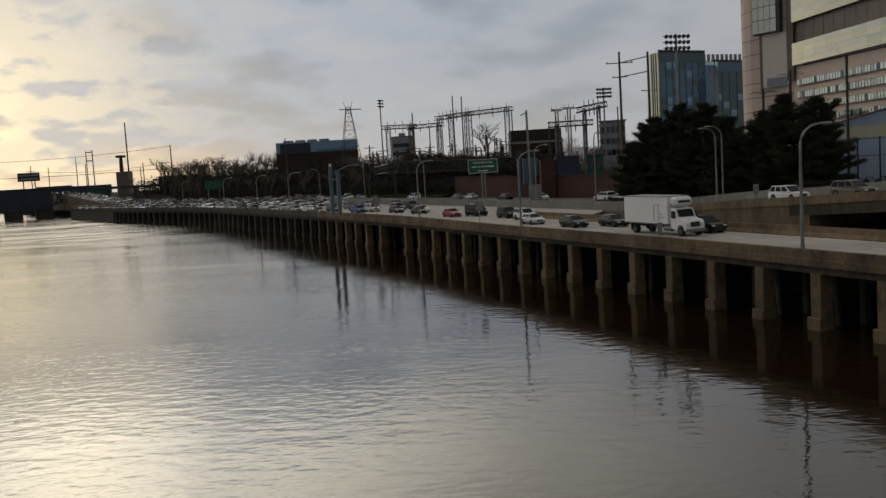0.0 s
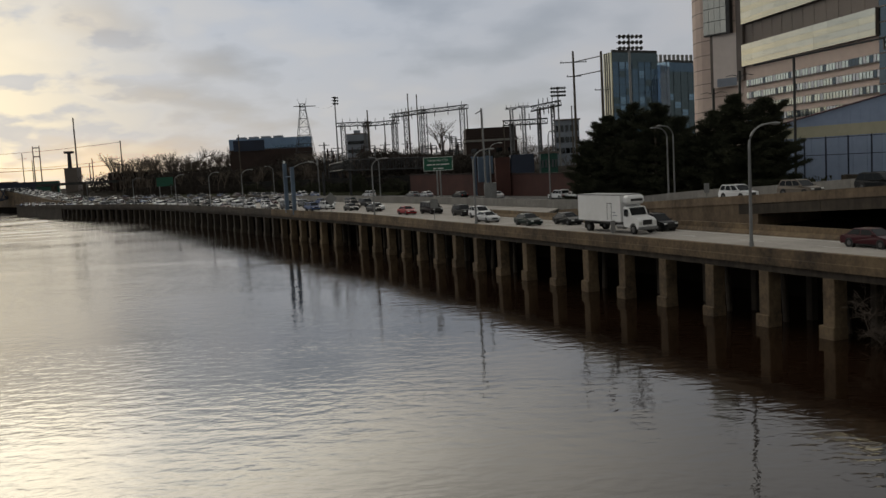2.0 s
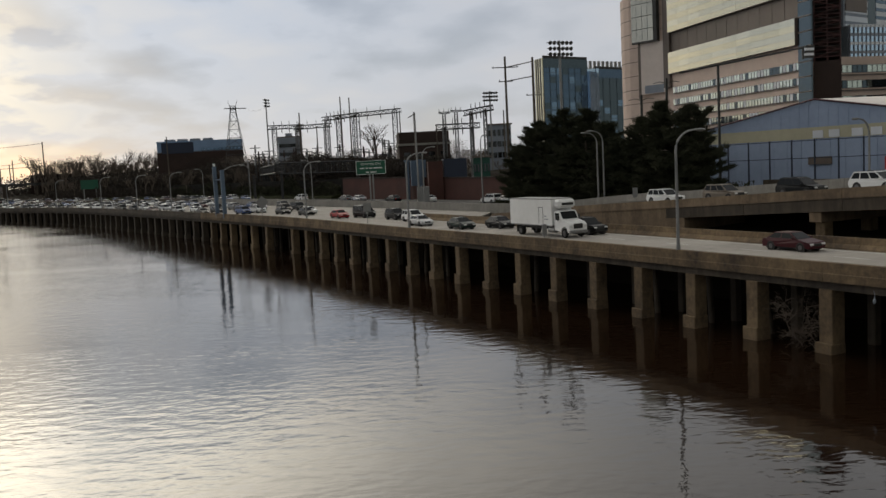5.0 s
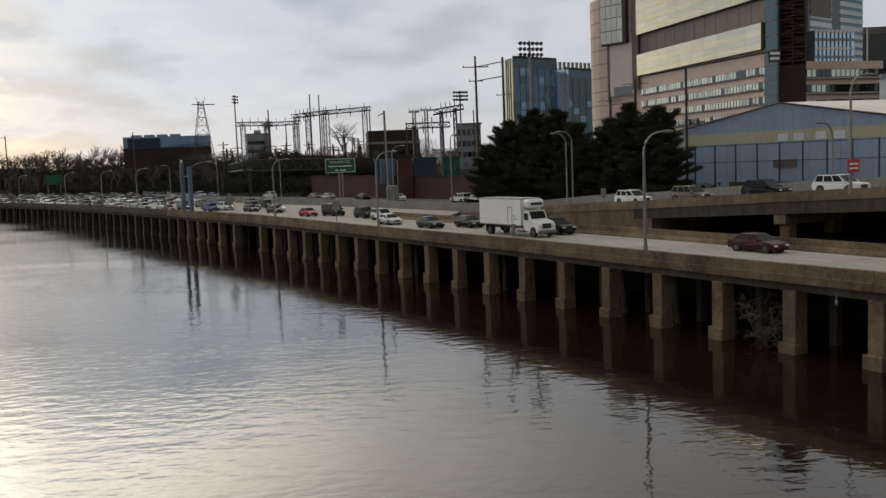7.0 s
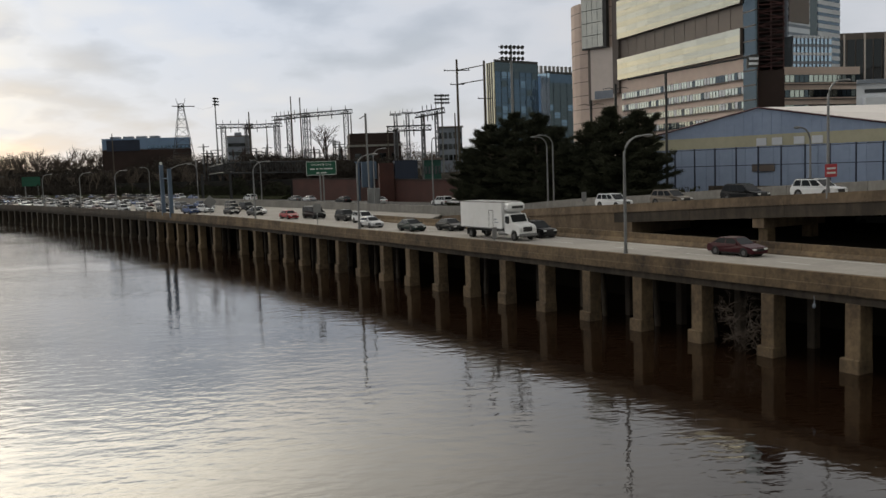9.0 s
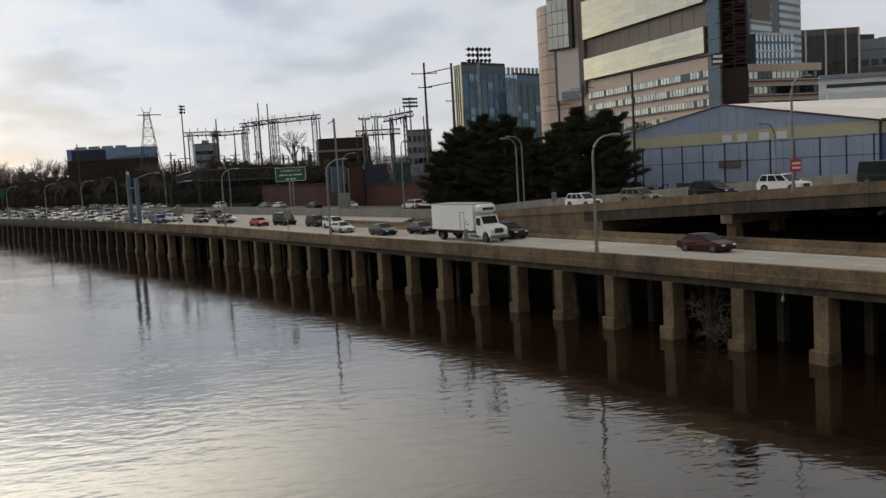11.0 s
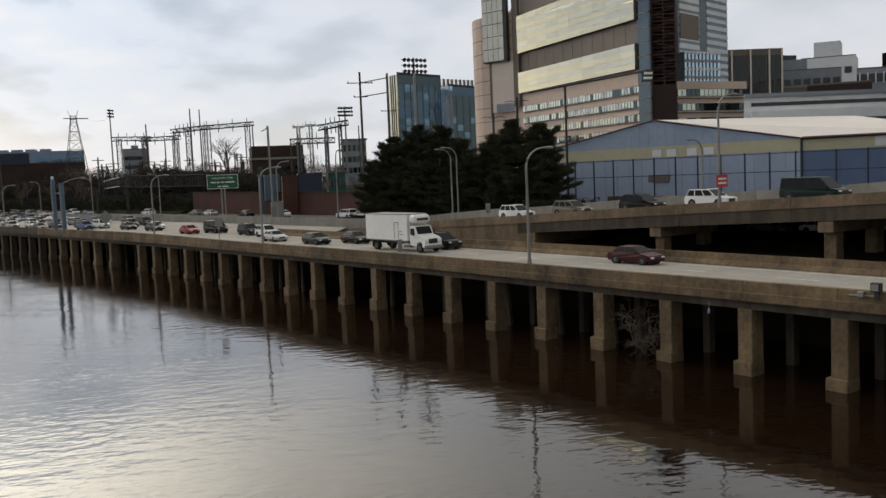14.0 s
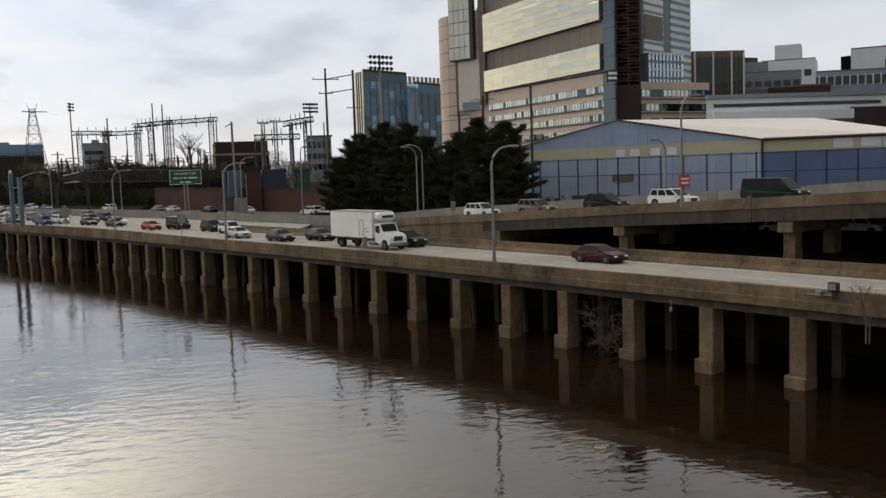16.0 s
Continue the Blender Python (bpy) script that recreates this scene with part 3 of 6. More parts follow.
def hospital():
    """Large tan building with mirrored bands, a rounded end tower and a steel stair tower."""
    L, R = (111.5, 304.2), (123.3, 228.9)
    th = empty("tan_hospital_building", label="large tan stone building with mirrored glass bands", category="building")
    part("wall", prism(BM(), [L, R, (150, 285), (142, 340), (120, 340)], 5, 41.0), TAN_STONE, th)
    A, B = mixed(L, R, 0.02), mixed(L, R, 0.925)
    part("recess_wall", prism(BM(), [mixed(L, R, 0.03), R, (150, 285), (142, 340), (120, 340)], 41.0, 75), DARK_PANEL, th, "dark brown-grey cladding")
    for z0, z1 in ((41.0, 48.2), (55.0, 68.0)):
        k = 10
        band = part("glass_band", slab(A, B, z0 - 0.1, z1 + 0.1, 1.2), DARK_PANEL, th)
        for i in range(k):
            a, b = mixed(A, B, (i + 0.004) / k), mixed(A, B, (i + 0.996) / k)
            rows = int((z1 - z0) / 1.75)
            for j in range(rows):
                q0, q1 = z0 + (z1 - z0) * j / rows, z0 + (z1 - z0) * (j + 1) / rows
                # rows alternate in tint to paint the cloud streaks mirrored in the band
                part("pane", slab(a, b, q0 + 0.02, q1 - 0.02, 1.28, -1.2), GLASS_STREAK if j % 2 else GLASS_GOLD, band)
    for i in range(12):  # cladding seams between the bands
        a, b = mixed(A, B, (i + 0.02) / 12), mixed(A, B, (i + 0.98) / 12)
        part("cladding_panel", slab(a, b, 48.5, 54.8, 0.12), DARK_PANEL, th)
    for zc in (35.3, 31.2, 27.2, 23.2, 19.2):
        strip = part("window_strip", slab(mixed(L, R, 0.03), mixed(L, R, 0.93), zc - 1.05, zc + 1.05, 0.06), GLASS_DARK, th)
        panes(strip, mixed(L, R, 0.03), mixed(L, R, 0.93), zc - 0.9, zc + 0.95, 46, [GLASS_PALE, GLASS_PALE, GLASS_TEAL, GLASS_PALE, WHITE_PANEL], 0.12, 0.25)
        part("ledge", slab(mixed(L, R, 0.04), R, zc - 1.35, zc - 1.1, 0.35), DARK_PANEL, th)
    # glass corner and stair tower
    part("glass_corner", slab(mixed(L, R, 0.93), R, 5, 75, 0.5), GLASS_TEAL, th, "dark teal glass corner")
    for z in range(20, 74, 4):
        part("floor_line", slab(mixed(L, R, 0.93), R, z, z + 0.35, 0.62), DARK_PANEL, th)
    # rounded tower and its glazed box
    arc = [(111.4, 304.3)]
    for i in range(9):
        a = radians(200 - i * 14)
        arc.append((116 + 14.3 * math.cos(a), 325 + 14.3 * math.sin(a)))
    arc += [(125, 345), (140, 345), (140, 306)]
    tower = part("rounded_tower", prism(BM(), arc, 5, 70.4), TAN_STONE, th)
    for z in range(12, 70, 5):
        part("joint", prism(BM(), [(x + (x - 126) * 0.002, y + (y - 325) * 0.002) for x, y in arc[:10]] + [(125, 344.9), (139, 344.9), (139, 306.5)], z, z + 0.22), DARK_PANEL, tower)
    P, Q = (104.6, 313.0), (110.9, 304.9)
    part("pale_panel", slab(P, Q, 35.0, 53.0, 0.5), PINK_STONE, th, "pale stone recess panel")
    part("dark_reveal", slab((103.9, 314.0), P, 33.5, 53.0, 0.35), DARK_PANEL, th)
    part("vent", slab(mixed(P, Q, 0.15), mixed(P, Q, 0.9), 35.2, 38.0, 0.62), GREY_PANEL, th, "grey louvre")
    box_ = part("glass_box", slab((103.0, 315.5), (109.2, 306.8), 53.0, 80, 1.6), DARK_STEEL, th, "glazed box projecting from the tower")
    for i in range(4):
        for j in range(6):
            part("pane", slab(mixed((103.0, 315.5), (109.2, 306.8), (i + 0.03) / 4.6), mixed((103.0, 315.5), (109.2, 306.8), (i + 0.97) / 4.6), 53.5 + j * 4.4, 57.7 + j * 4.4, 1.68, -1.6), GLASS_BOX, box_)
    part("dark_slot", slab((110.6, 305.3), mixed(L, R, 0.022), 36.5, 75, 1.0), DARK_PANEL, th)
    return th


hospital()


def lattice(bm, a, b, w, chord, brace, bays, w2=None):
    """A square lattice mast or beam from a to b."""
    a, b = Vector(a), Vector(b)
    d = (b - a).normalized()
    u = d.cross(Vector((0, 0, 1)) if abs(d.z) < 0.9 else Vector((0, 1, 0))).normalized()
    v = d.cross(u)
    w2 = w if w2 is None else w2
    ring = lambda t: [a.lerp(b, t) + (u * i + v * j) * (w + (w2 - w) * t) / 2 for i, j in ((1, 1), (1, -1), (-1, -1), (-1, 1))]
    r0, r1 = ring(0), ring(1)
    for p, q in zip(r0, r1):
        rod(bm, p, q, chord, chord, 4)
    for k in range(bays):
        p, q = ring(k / bays), ring((k + 1) / bays)
        for i in range(4):
            j = (i + 1) % 4
            rod(bm, p[i], q[j] if k % 2 else q[i], brace, brace, 3)
            rod(bm, p[j] if k % 2 == 0 else p[i], q[i] if k % 2 == 0 else q[j], brace, brace, 3)
            rod(bm, q[i], q[j], brace, brace, 3)
    return bm


def stair_tower():
    th = empty("steel_stair_tower", label="dark red steel scaffold stair tower beside the building", category="stair tower")
    m = pose(129.6, 233.0, 0, 0, 0, -28)
    part("shroud", box(BM(), (-3.4, -4, 5), (3.4, 4, 36), m), BRICK_DARK, th, "dark netted lower part")
    red = material("red_lead_steel", (0.085, 0.032, 0.03), (0.045, 0.022, 0.022), 0.5, 0.7)
    for x in (-3.2, 0, 3.2):
        for y in (-3.8, 3.8):
            part("post", box(BM(), (x - 0.16, y - 0.16, 36), (x + 0.16, y + 0.16, 79), m), red, th)
    for i in range(22):
        z = 37 + i * 1.85
        part("landing", box(BM(), (-3.5, -4.1, z), (3.5, 4.1, z + 0.2), m), red, th)
        part("handrail", box(BM(), (-3.5, -4.15, z + 0.95), (3.5, -4.05, z + 1.05), m), DARK_STEEL, th)
        bm = BM()
        a, b = (m @ Vector((-3.0, -4.0, z))), (m @ Vector((3.0, -4.0, z + 1.85)))
        if i % 2:
            a, b = (m @ Vector((3.0, -4.0, z))), (m @ Vector((-3.0, -4.0, z + 1.85)))
        rod(bm, a, b, 0.16, 0.16, 4)
        part("brace", bm, red, th)
    part("back_panel", box(BM(), (-3.2, 3.0, 36), (3.2, 3.4, 79), m), BRICK_DARK, th)


stair_tower()


def right_tower():
    th = empty("glass_office_tower", label="office tower of white panels and teal glass", category="building")
    A, B = (150.5, 261), (180, 279)
    part("wall", prism(BM(), [A, B, (175, 300), (145, 285)], 5, 82), GREY_PANEL, th)
    for i in range(17):
        z = 40 + i * 2.5
        part("window_strip", slab(mixed(A, B, 0.02), mixed(A, B, 0.40), z, z + 0.9, 0.25), GREY_PANEL, th)
        part("spandrel", slab(mixed(A, B, 0.02), mixed(A, B, 0.40), z + 0.92, z + 2.49, 0.3), WHITE_PANEL, th)
        part("spandrel", slab(mixed(A, B, 0.56), mixed(A, B, 0.99), z + 1.0, z + 2.42, 0.3), WHITE_PANEL, th)
        part("window_strip", slab(mixed(A, B, 0.56), mixed(A, B, 0.99), z, z + 1.1, 0.2), GLASS_BLUE, th)
    part("dark_panel", slab(mixed(A, B, 0.02), mixed(A, B, 0.38), 54, 62, 0.5), DARK_PANEL, th)
    part("glass_slot", slab(mixed(A, B, 0.41), mixed(A, B, 0.55), 38, 82, 0.1), GLASS_TEAL, th)
    low = empty("low_glass_block", label="low teal glass block beside the tower", category="building")
    C, D = (150, 257), (165, 260)
    part("wall", prism(BM(), [C, D, (166, 272), (148, 268)], 5, 49), GLASS_SKY, low)
    for i in range(5):
        part("floor_band", slab(C, D, 38 + i * 2.6, 38.8 + i * 2.6, 0.2), GREY_PANEL if i % 2 else WHITE_PANEL, low)
    for i in range(10):
        part("mullion", slab(mixed(C, D, i / 10), mixed(C, D, i / 10 + 0.012), 38, 49, 0.3), GREY_PANEL, low)
    wing = empty("brick_wing", label="low brown-pink stone wing with window bands", category="building")
    E_, F_ = (139, 246), (168, 250)
    part("wall", prism(BM(), [E_, F_, (170, 270), (140, 262)], 5, 38.6), TAN_STONE, wing)
    for z in (34.0, 29.6, 25.2, 21.0):
        strip = part("window_strip", slab(mixed(E_, F_, 0.08), F_, z, z + 2.3, 0.1), GLASS_DARK, wing)
        panes(strip, mixed(E_, F_, 0.08), F_, z + 0.15, z + 2.15, 16, [GLASS_TEAL, GLASS_PALE, GLASS_PALE], 0.18, 0.2)
        part("ledge", slab(E_, F_, z - 0.8, z - 0.4, 0.4), DARK_PANEL, wing)


right_tower()

dk = building("dark_office_block", [(202.8, 321.3), (229.0, 315.9), (245, 340), (215, 348)], 8, 58, DARK_PANEL, "dark brown glass office block with pale piers")
for i in range(8):
    part("window_bay", slab(mixed((202.8, 321.3), (229.0, 315.9), (i + 0.06) / 8), mixed((202.8, 321.3), (229.0, 315.9), (i + 0.94) / 8), 20, 56, 0.15), GLASS_DARK, dk)
for t in (0.02, 0.21, 0.50, 0.79, 0.985):
    part("pier", slab(mixed((202.8, 321.3), (229.0, 315.9), t - 0.012), mixed((202.8, 321.3), (229.0, 315.9), t + 0.012), 8, 58, 0.6), PINK_STONE, dk)
part("roof_house", box(BM(), (206, 326, 45), (216, 330, 50)), GREY_PANEL, dk)

gr = building("grey_stepped_block", [(238, 335), (262, 322), (275, 345), (250, 355)], 8, 51, GREY_PANEL, "grey stepped hospital block with roof plant")
part("upper_storey", prism(BM(), [(240, 338), (252, 331), (262, 345), (248, 352)], 51.5, 56), GREY_PANEL, gr)
part("roof_plant", box(BM(), (244, 338, 56), (252, 343, 58.5)), DARK_STEEL, gr)
part("dark_front", slab((232, 325), (256, 312), 8, 43, 1.0), DARK_PANEL, gr)
for i in range(7):
    part("window", slab(mixed((238, 335), (262, 322), (i + 0.15) / 7), mixed((238, 335), (262, 322), (i + 0.85) / 7), 45, 47.4, 0.2), GLASS_DARK, gr)

wh = building("white_hospital_tower", [(300, 399), (320, 383), (340, 405), (320, 420)], 8, 64.5, WHITE_PANEL, "white hospital tower with a stepped top")
part("upper_block", prism(BM(), [(305.5, 396), (315.2, 388.2), (326, 400), (315, 408)], 65, 72.5), WHITE_PANEL, wh)
part("emblem", slab((316.0, 386.2), (318.6, 384.1), 56, 59.2, 0.3), GLASS_DARK, wh, "dark rounded emblem shape")
for i in range(6):
    part("window_strip", slab((301, 398.2), (312, 389.4), 18 + i * 5, 20 + i * 5, 0.2), GLASS_DARK, wh)

rd = building("long_dark_block", [(187.5, 224), (222, 206), (240, 225), (205, 245)], 8, 38.8, GREY_PANEL, "long dark office block with a glazed upper floor")
k = ((187.5, 224), (222, 206))
part("window_strip", slab(*k, 35.0, 37.4, 0.2), GLASS_DARK, rd)
for i in range(18):
    part("fin", slab(mixed(*k, (i + 0.3) / 18), mixed(*k, (i + 0.42) / 18), 34.6, 37.8, 0.5), WHITE_PANEL, rd)
for z in (30, 26):
    part("window_strip", slab(*k, z, z + 2.2, 0.2), GLASS_DARK, rd)
building("brown_plant_house", [(172, 226), (186, 216), (190, 224), (178, 234)], 8, 34.5, BRICK_DARK, "small dark brown plant house")
wr = building("white_corner_block", [(226.5, 253.5), (240, 240), (255, 255), (240, 268)], 8, 50, WHITE_PANEL, "white block with dark side windows")
part("dark_side", slab((225.2, 256.6), (226.5, 253.5), 20, 48, 0.3), GLASS_DARK, wr)
part("emblem", slab((234, 246), (236.5, 243.5), 43, 46, 0.3), GLASS_DARK, wr)


def long_white():
    th = empty("long_white_building", label="long low white building with two window strips", category="building")
    A, B = (118.6, 177.7), (160.5, 168.4)
    part("wall", prism(BM(), [A, B, (178, 186), (134, 199)], 6, 28.3), WHITE_PANEL, th)
    part("roof_edge", slab(A, B, 27.5, 28.35, 0.6), GREY_PANEL, th)
    part("window_strip", slab(mixed(A, B, 0.04), mixed(A, B, 0.97), 25.5, 26.3, 0.12), GLASS_DARK, th)
    part("lower_step", slab(mixed(A, B, 0.03), mixed(A, B, 0.80), 22.2, 24.4, 1.6), WHITE_PANEL, th)
    part("window_strip", slab(mixed(A, B, 0.06), mixed(A, B, 0.80), 21.0, 22.2, 1.5), GLASS_DARK, th)
    part("base_wall", slab(mixed(A, B, 0.8), B, 6, 24.8, 0.3), BRICK_DARK, th)
    garage = building("parking_garage", [(161, 168), (175, 162), (190, 178), (175, 186)], 6, 25.0, DARK_PANEL, "dark parking garage with curved ramp rings")
    for i in range(5):
        bm = BM()
        c = Vector((156.5 + i * 1.8, 158.5 - i * 1.2, 15.5))
        pts = [c + Vector((0.55 * 4.2 * math.cos(a), -0.83 * 4.2 * math.cos(a), 6.5 * math.sin(a))) for a in [math.pi * k / 8 for k in range(9)]]
        tube(bm, pts, [0.35] * 9, 6)
        part("ring", bm, GREY_PANEL, garage)


long_white()


def glass_tower(name, A, B, depth, z1, mat, label, bays, floor):
    th = empty(name, label=label, category="building")
    d = (Vector(B) - Vector(A)).normalized()
    n = Vector(A).normalized()
    part("wall", prism(BM(), [A, B, tuple(Vector(B) + n * depth), tuple(Vector(A) + n * depth)], 5, z1), mat, th)
    z = 14.0
    while z < z1 - 2:
        part("floor_band", slab(A, B, z, z + 0.25, 0.12), GLASS_TEAL, th)
        z += floor
    for i in range(bays + 1):
        part("mullion", slab(mixed(A, B, max(0, i / bays - 0.003)), mixed(A, B, min(1, i / bays + 0.003)), 8, z1, 0.2), GLASS_TEAL, th)
    part("parapet", slab(A, B, z1, z1 + 1.2, 0.3, 0.4), DARK_STEEL, th)
    for i in range(bays):
        for k in range(10):
            if random.random() < 0.35:
                q = z1 - 3.5 - k * floor
                part("window", slab(mixed(A, B, (i + 0.1) / bays), mixed(A, B, (i + 0.9) / bays), q, q + floor - 1.0, 0.1), GLASS_TEAL if random.random() < 0.6 else GLASS_BAY, th)
    return th


t1 = glass_tower("glass_tower", (94.5, 430), (120.0, 444.5), 30, 63.0, GLASS_BLUE, "dark blue glass tower with a bright edge", 7, 4.2)
part("top_storey", slab((94.5, 430), (120.0, 444.5), 58.5, 62.9, 0.3), GLASS_TEAL, t1, "dark glass top storey")
# sunlight on this side is put into the gold glass tint
part("bright_edge", slab((92.2, 437), (94.5, 430), 8, 63.0, 0.6), GLASS_GOLD, t1, "glass side tinted gold to look sunlit")
for q in (0.25, 0.5, 0.78):
    part("dark_fin", slab(mixed((92.2, 437), (94.5, 430), q - 0.04), mixed((92.2, 437), (94.5, 430), q + 0.04), 8, 63.0, 0.8), DARK_STEEL, t1)
t2 = glass_tower("second_glass_tower", (135.5, 484), (160, 500), 25, 62.5, GLASS_TEAL, "dark teal glass tower with roof vents", 5, 4.2)
part("top_storey", slab((135.5, 484), (160, 500), 57.5, 62.4, 0.3), GLASS_BLUE, t2, "dark glass top storey")
part("pale_side", slab((130.0, 487), (137.5, 484), 8, 62.5, 0.6), GLASS_SKY, t2, "pale blue glass side")
for i in range(11):
    v = mixed((131, 486.5), (160, 500), i / 10.5)
    part("vent", box(BM(), (v[0] - 0.7, v[1] - 0.7, 62), (v[0] + 0.7, v[1] + 0.7, 67.0)), STEEL, t2)
    part("plinth", box(BM(), (v[0] - 1.3, v[1] + 0.8, 62), (v[0] + 1.3, v[1] + 1.4, 63.6)), WHITE_PANEL, t2)


def warehouse():
    """Blue metal sports hall with a shallow white roof."""
    P1, P2, P3, P4 = (79.0, 105.0), (55.0, 142.5), (95.0, 93.0), (128, 135)
    ap, rg = (67.0, 123.8), (105.7, 126.8)
    th = empty("blue_sports_hall", label="pale blue metal hall with cream band and white roof", category="building")
    bm = prism(BM(), [P2, P1, P3, P4, (80, 165)], 4, 14.3)
    part("wall", bm, BLUE_DEEP, th)
    part("cream_band", prism(BM(), [P2, P1, P3, P4, (80, 165)], 14.3, 16.0), CREAM, th, "cream metal upper band")
    bm = BM()
    v = [bm.verts.new(c) for c in ((*P2, 16.0), (*P1, 16.0), (*ap, 19.95))]
    w = [bm.verts.new((c.co.x + 0.5, c.co.y + 0.32, c.co.z)) for c in v]
    bm.faces.new(v)
    bm.faces.new(w[::-1])
    for i in range(3):
        j = (i + 1) % 3
        bm.faces.new((v[j], v[i], w[i], w[j]))
    part("gable", bm, BLUE_SIDING, th, "pale blue ribbed gable")
    bm = BM()
    for quad in (((*P1, 16.05), (*P3, 16.05), (*rg, 20.0), (*ap, 20.0)), ((*P2, 16.05), (*ap, 20.0), (*rg, 20.0), (85, 160, 16.05))):
        lo = [bm.verts.new((x, y, z - 0.25)) for x, y, z in quad]
        hi = [bm.verts.new((x, y, z + 0.05)) for x, y, z in quad]
        bm.faces.new(hi)
        bm.faces.new(lo[::-1])
        for i in range(4):
            j = (i + 1) % 4
            bm.faces.new((lo[i], lo[j], hi[j], hi[i]))
    part("roof", bm, ROOF_WHITE, th, "white membrane roof")
    bm = BM()
    rod(bm, (P2[0] - 0.3, P2[1] - 0.2, 16.0), (ap[0] - 0.3, ap[1] - 0.2, 20.0), 0.13, 0.13, 4)
    rod(bm, (P1[0] - 0.3, P1[1] - 0.2, 16.0), (ap[0] - 0.3, ap[1] - 0.2, 20.0), 0.13, 0.13, 4)
    rod(bm, (P1[0] - 0.2, P1[1] - 0.3, 16.0), (P3[0] - 0.2, P3[1] - 0.3, 16.0), 0.2, 0.2, 4)
    part("eave_trim", bm, MAROON, th)
    k = 20
    for i in range(k):  # siding sheets with slight shade from sheet to sheet
        part("siding_sheet", slab(mixed(P2, P1, (i + 0.01) / k), mixed(P2, P1, (i + 0.99) / k), 4, 14.25, 0.06), BLUE_SIDING, th)
    for i in range(0, 60, 2):
        part("gable_rib", slab(mixed(P2, P1, (i + 0.4) / 60), mixed(P2, P1, (i + 0.55) / 60), 15.95, 16.0 + 3.9 * (1 - abs((i + 0.5) / 30 - 1)) - 0.25, 0.03), BLUE_SIDING, th)
    for i in range(8):
        part("siding_sheet", slab(mixed(P1, P3, (i + 0.02) / 8), mixed(P1, P3, (i + 0.98) / 8), 4, 14.25, 0.06), BLUE_DEEP, th)
    for t in (0.49, 0.545, 0.62, 0.68):
        part("clerestory_window", slab(mixed(P2, P1, t), mixed(P2, P1, t + 0.035), 14.4, 15.5, 0.12), WHITE_PANEL, th)
    for t in (0.45, 0.62, 0.75):
        part("clerestory_window", slab(mixed(P1, P3, t), mixed(P1, P3, t + 0.12), 14.5, 15.8, 0.12), WHITE_PANEL, th)
    part("wall_plate", slab(mixed(P2, P1, 0.475), mixed(P2, P1, 0.555), 10.6, 11.7, 0.25), DARK_PANEL, th, "dark rectangular wall sign")
    part("downpipe", box(BM(), (P1[0] - 0.35, P1[1] - 0.35, 4), (P1[0] - 0.1, P1[1] - 0.1, 15.9)), BLUE_DARK, th)
    # tall netting fence in front
    fence = empty("netting_fence", label="tall dark post fence with wires before the hall", category="fence")
    off = Vector((-2.2, -1.6))
    pts = [Vector(mixed(P2, P1, t)) + off for t in np.linspace(0.05, 1.0, 13)] + [Vector(mixed(P1, P3, t)) + off for t in np.linspace(0.25, 1.2, 6)]
    for i, v in enumerate(pts):
        part("post", rod(BM(), (v.x, v.y, 4.5), (v.x, v.y, 14.3), 0.14, 0.12, 6), BLUE_DARK, fence)
    for z in (11.6, 14.1):
        for a, b in zip(pts, pts[1:]):
            part("wire", rod(BM(), (a.x, a.y, z), (b.x, b.y, z), 0.05, 0.05, 4), BLUE_DARK, fence)


warehouse()


# ---- distant buildings along the rail land ----
fb = building("far_blue_office", [(-107.3, 508.8), (-61.4, 516.4), (-66, 545), (-112, 538)], 8, 28.5, BRICK_DARK, "distant long office building with blue upper storeys")
part("upper_wall", prism(BM(), [(-107.3, 508.8), (-61.4, 516.4), (-66, 545), (-112, 538)], 28.6, 34.8), SKY_SIDING, fb, "pale blue metal upper storeys")
part("dark_end", slab((-105, 509.2), (-88, 512.0), 28.0, 34.0, 0.4), BLUE_DARK, fb, "dark navy block")
for i in range(4):
    part("roof_plant", box(BM(), (-104 + i * 7, 514, 34), (-99 + i * 7, 520, 36)), GREY_PANEL, fb)
for i in range(11):
    part("window_bay", slab(mixed((-84, 512.6), (-61.4, 516.4), (i + 0.1) / 11), mixed((-84, 512.6), (-61.4, 516.4), (i + 0.9) / 11), 29.2, 30.4, 0.2), GLASS_BLUE, fb)
hz = empty("brick_switch_house", label="dark brown brick switch house with pale cornice", category="building")
part("wall", box(BM(), (13.2, 251, 8), (27.6, 265, 20.6)), BRICK_DARK, hz)
part("cornice", box(BM(), (12.9, 250.7, 19.4), (27.9, 265.2, 20.0)), CONCRETE_GREY, hz)
part("attic", box(BM(), (13.3, 251.2, 20.7), (27.4, 264.8, 23.2)), BRICK_DARK, hz)
for i in range(4):
    part("window", box(BM(), (14.5 + i * 3.45, 250.85, 13), (16.4 + i * 3.45, 251.2, 17.5)), GLASS_DARK, hz)
sil = empty("grey_cement_silo", label="distant grey industrial tower", category="building")
part("tower_body", box(BM(), (-257, 651, 8), (-248, 660, 27)), DARK_PANEL, sil)
part("stack", rod(BM(), (-254, 655, 27), (-254, 655, 38), 1.6, 1.2, 10), DARK_STEEL, sil)
part("stack_head", box(BM(), (-257, 653, 37.5), (-251, 657, 39.2)), DARK_STEEL, sil)
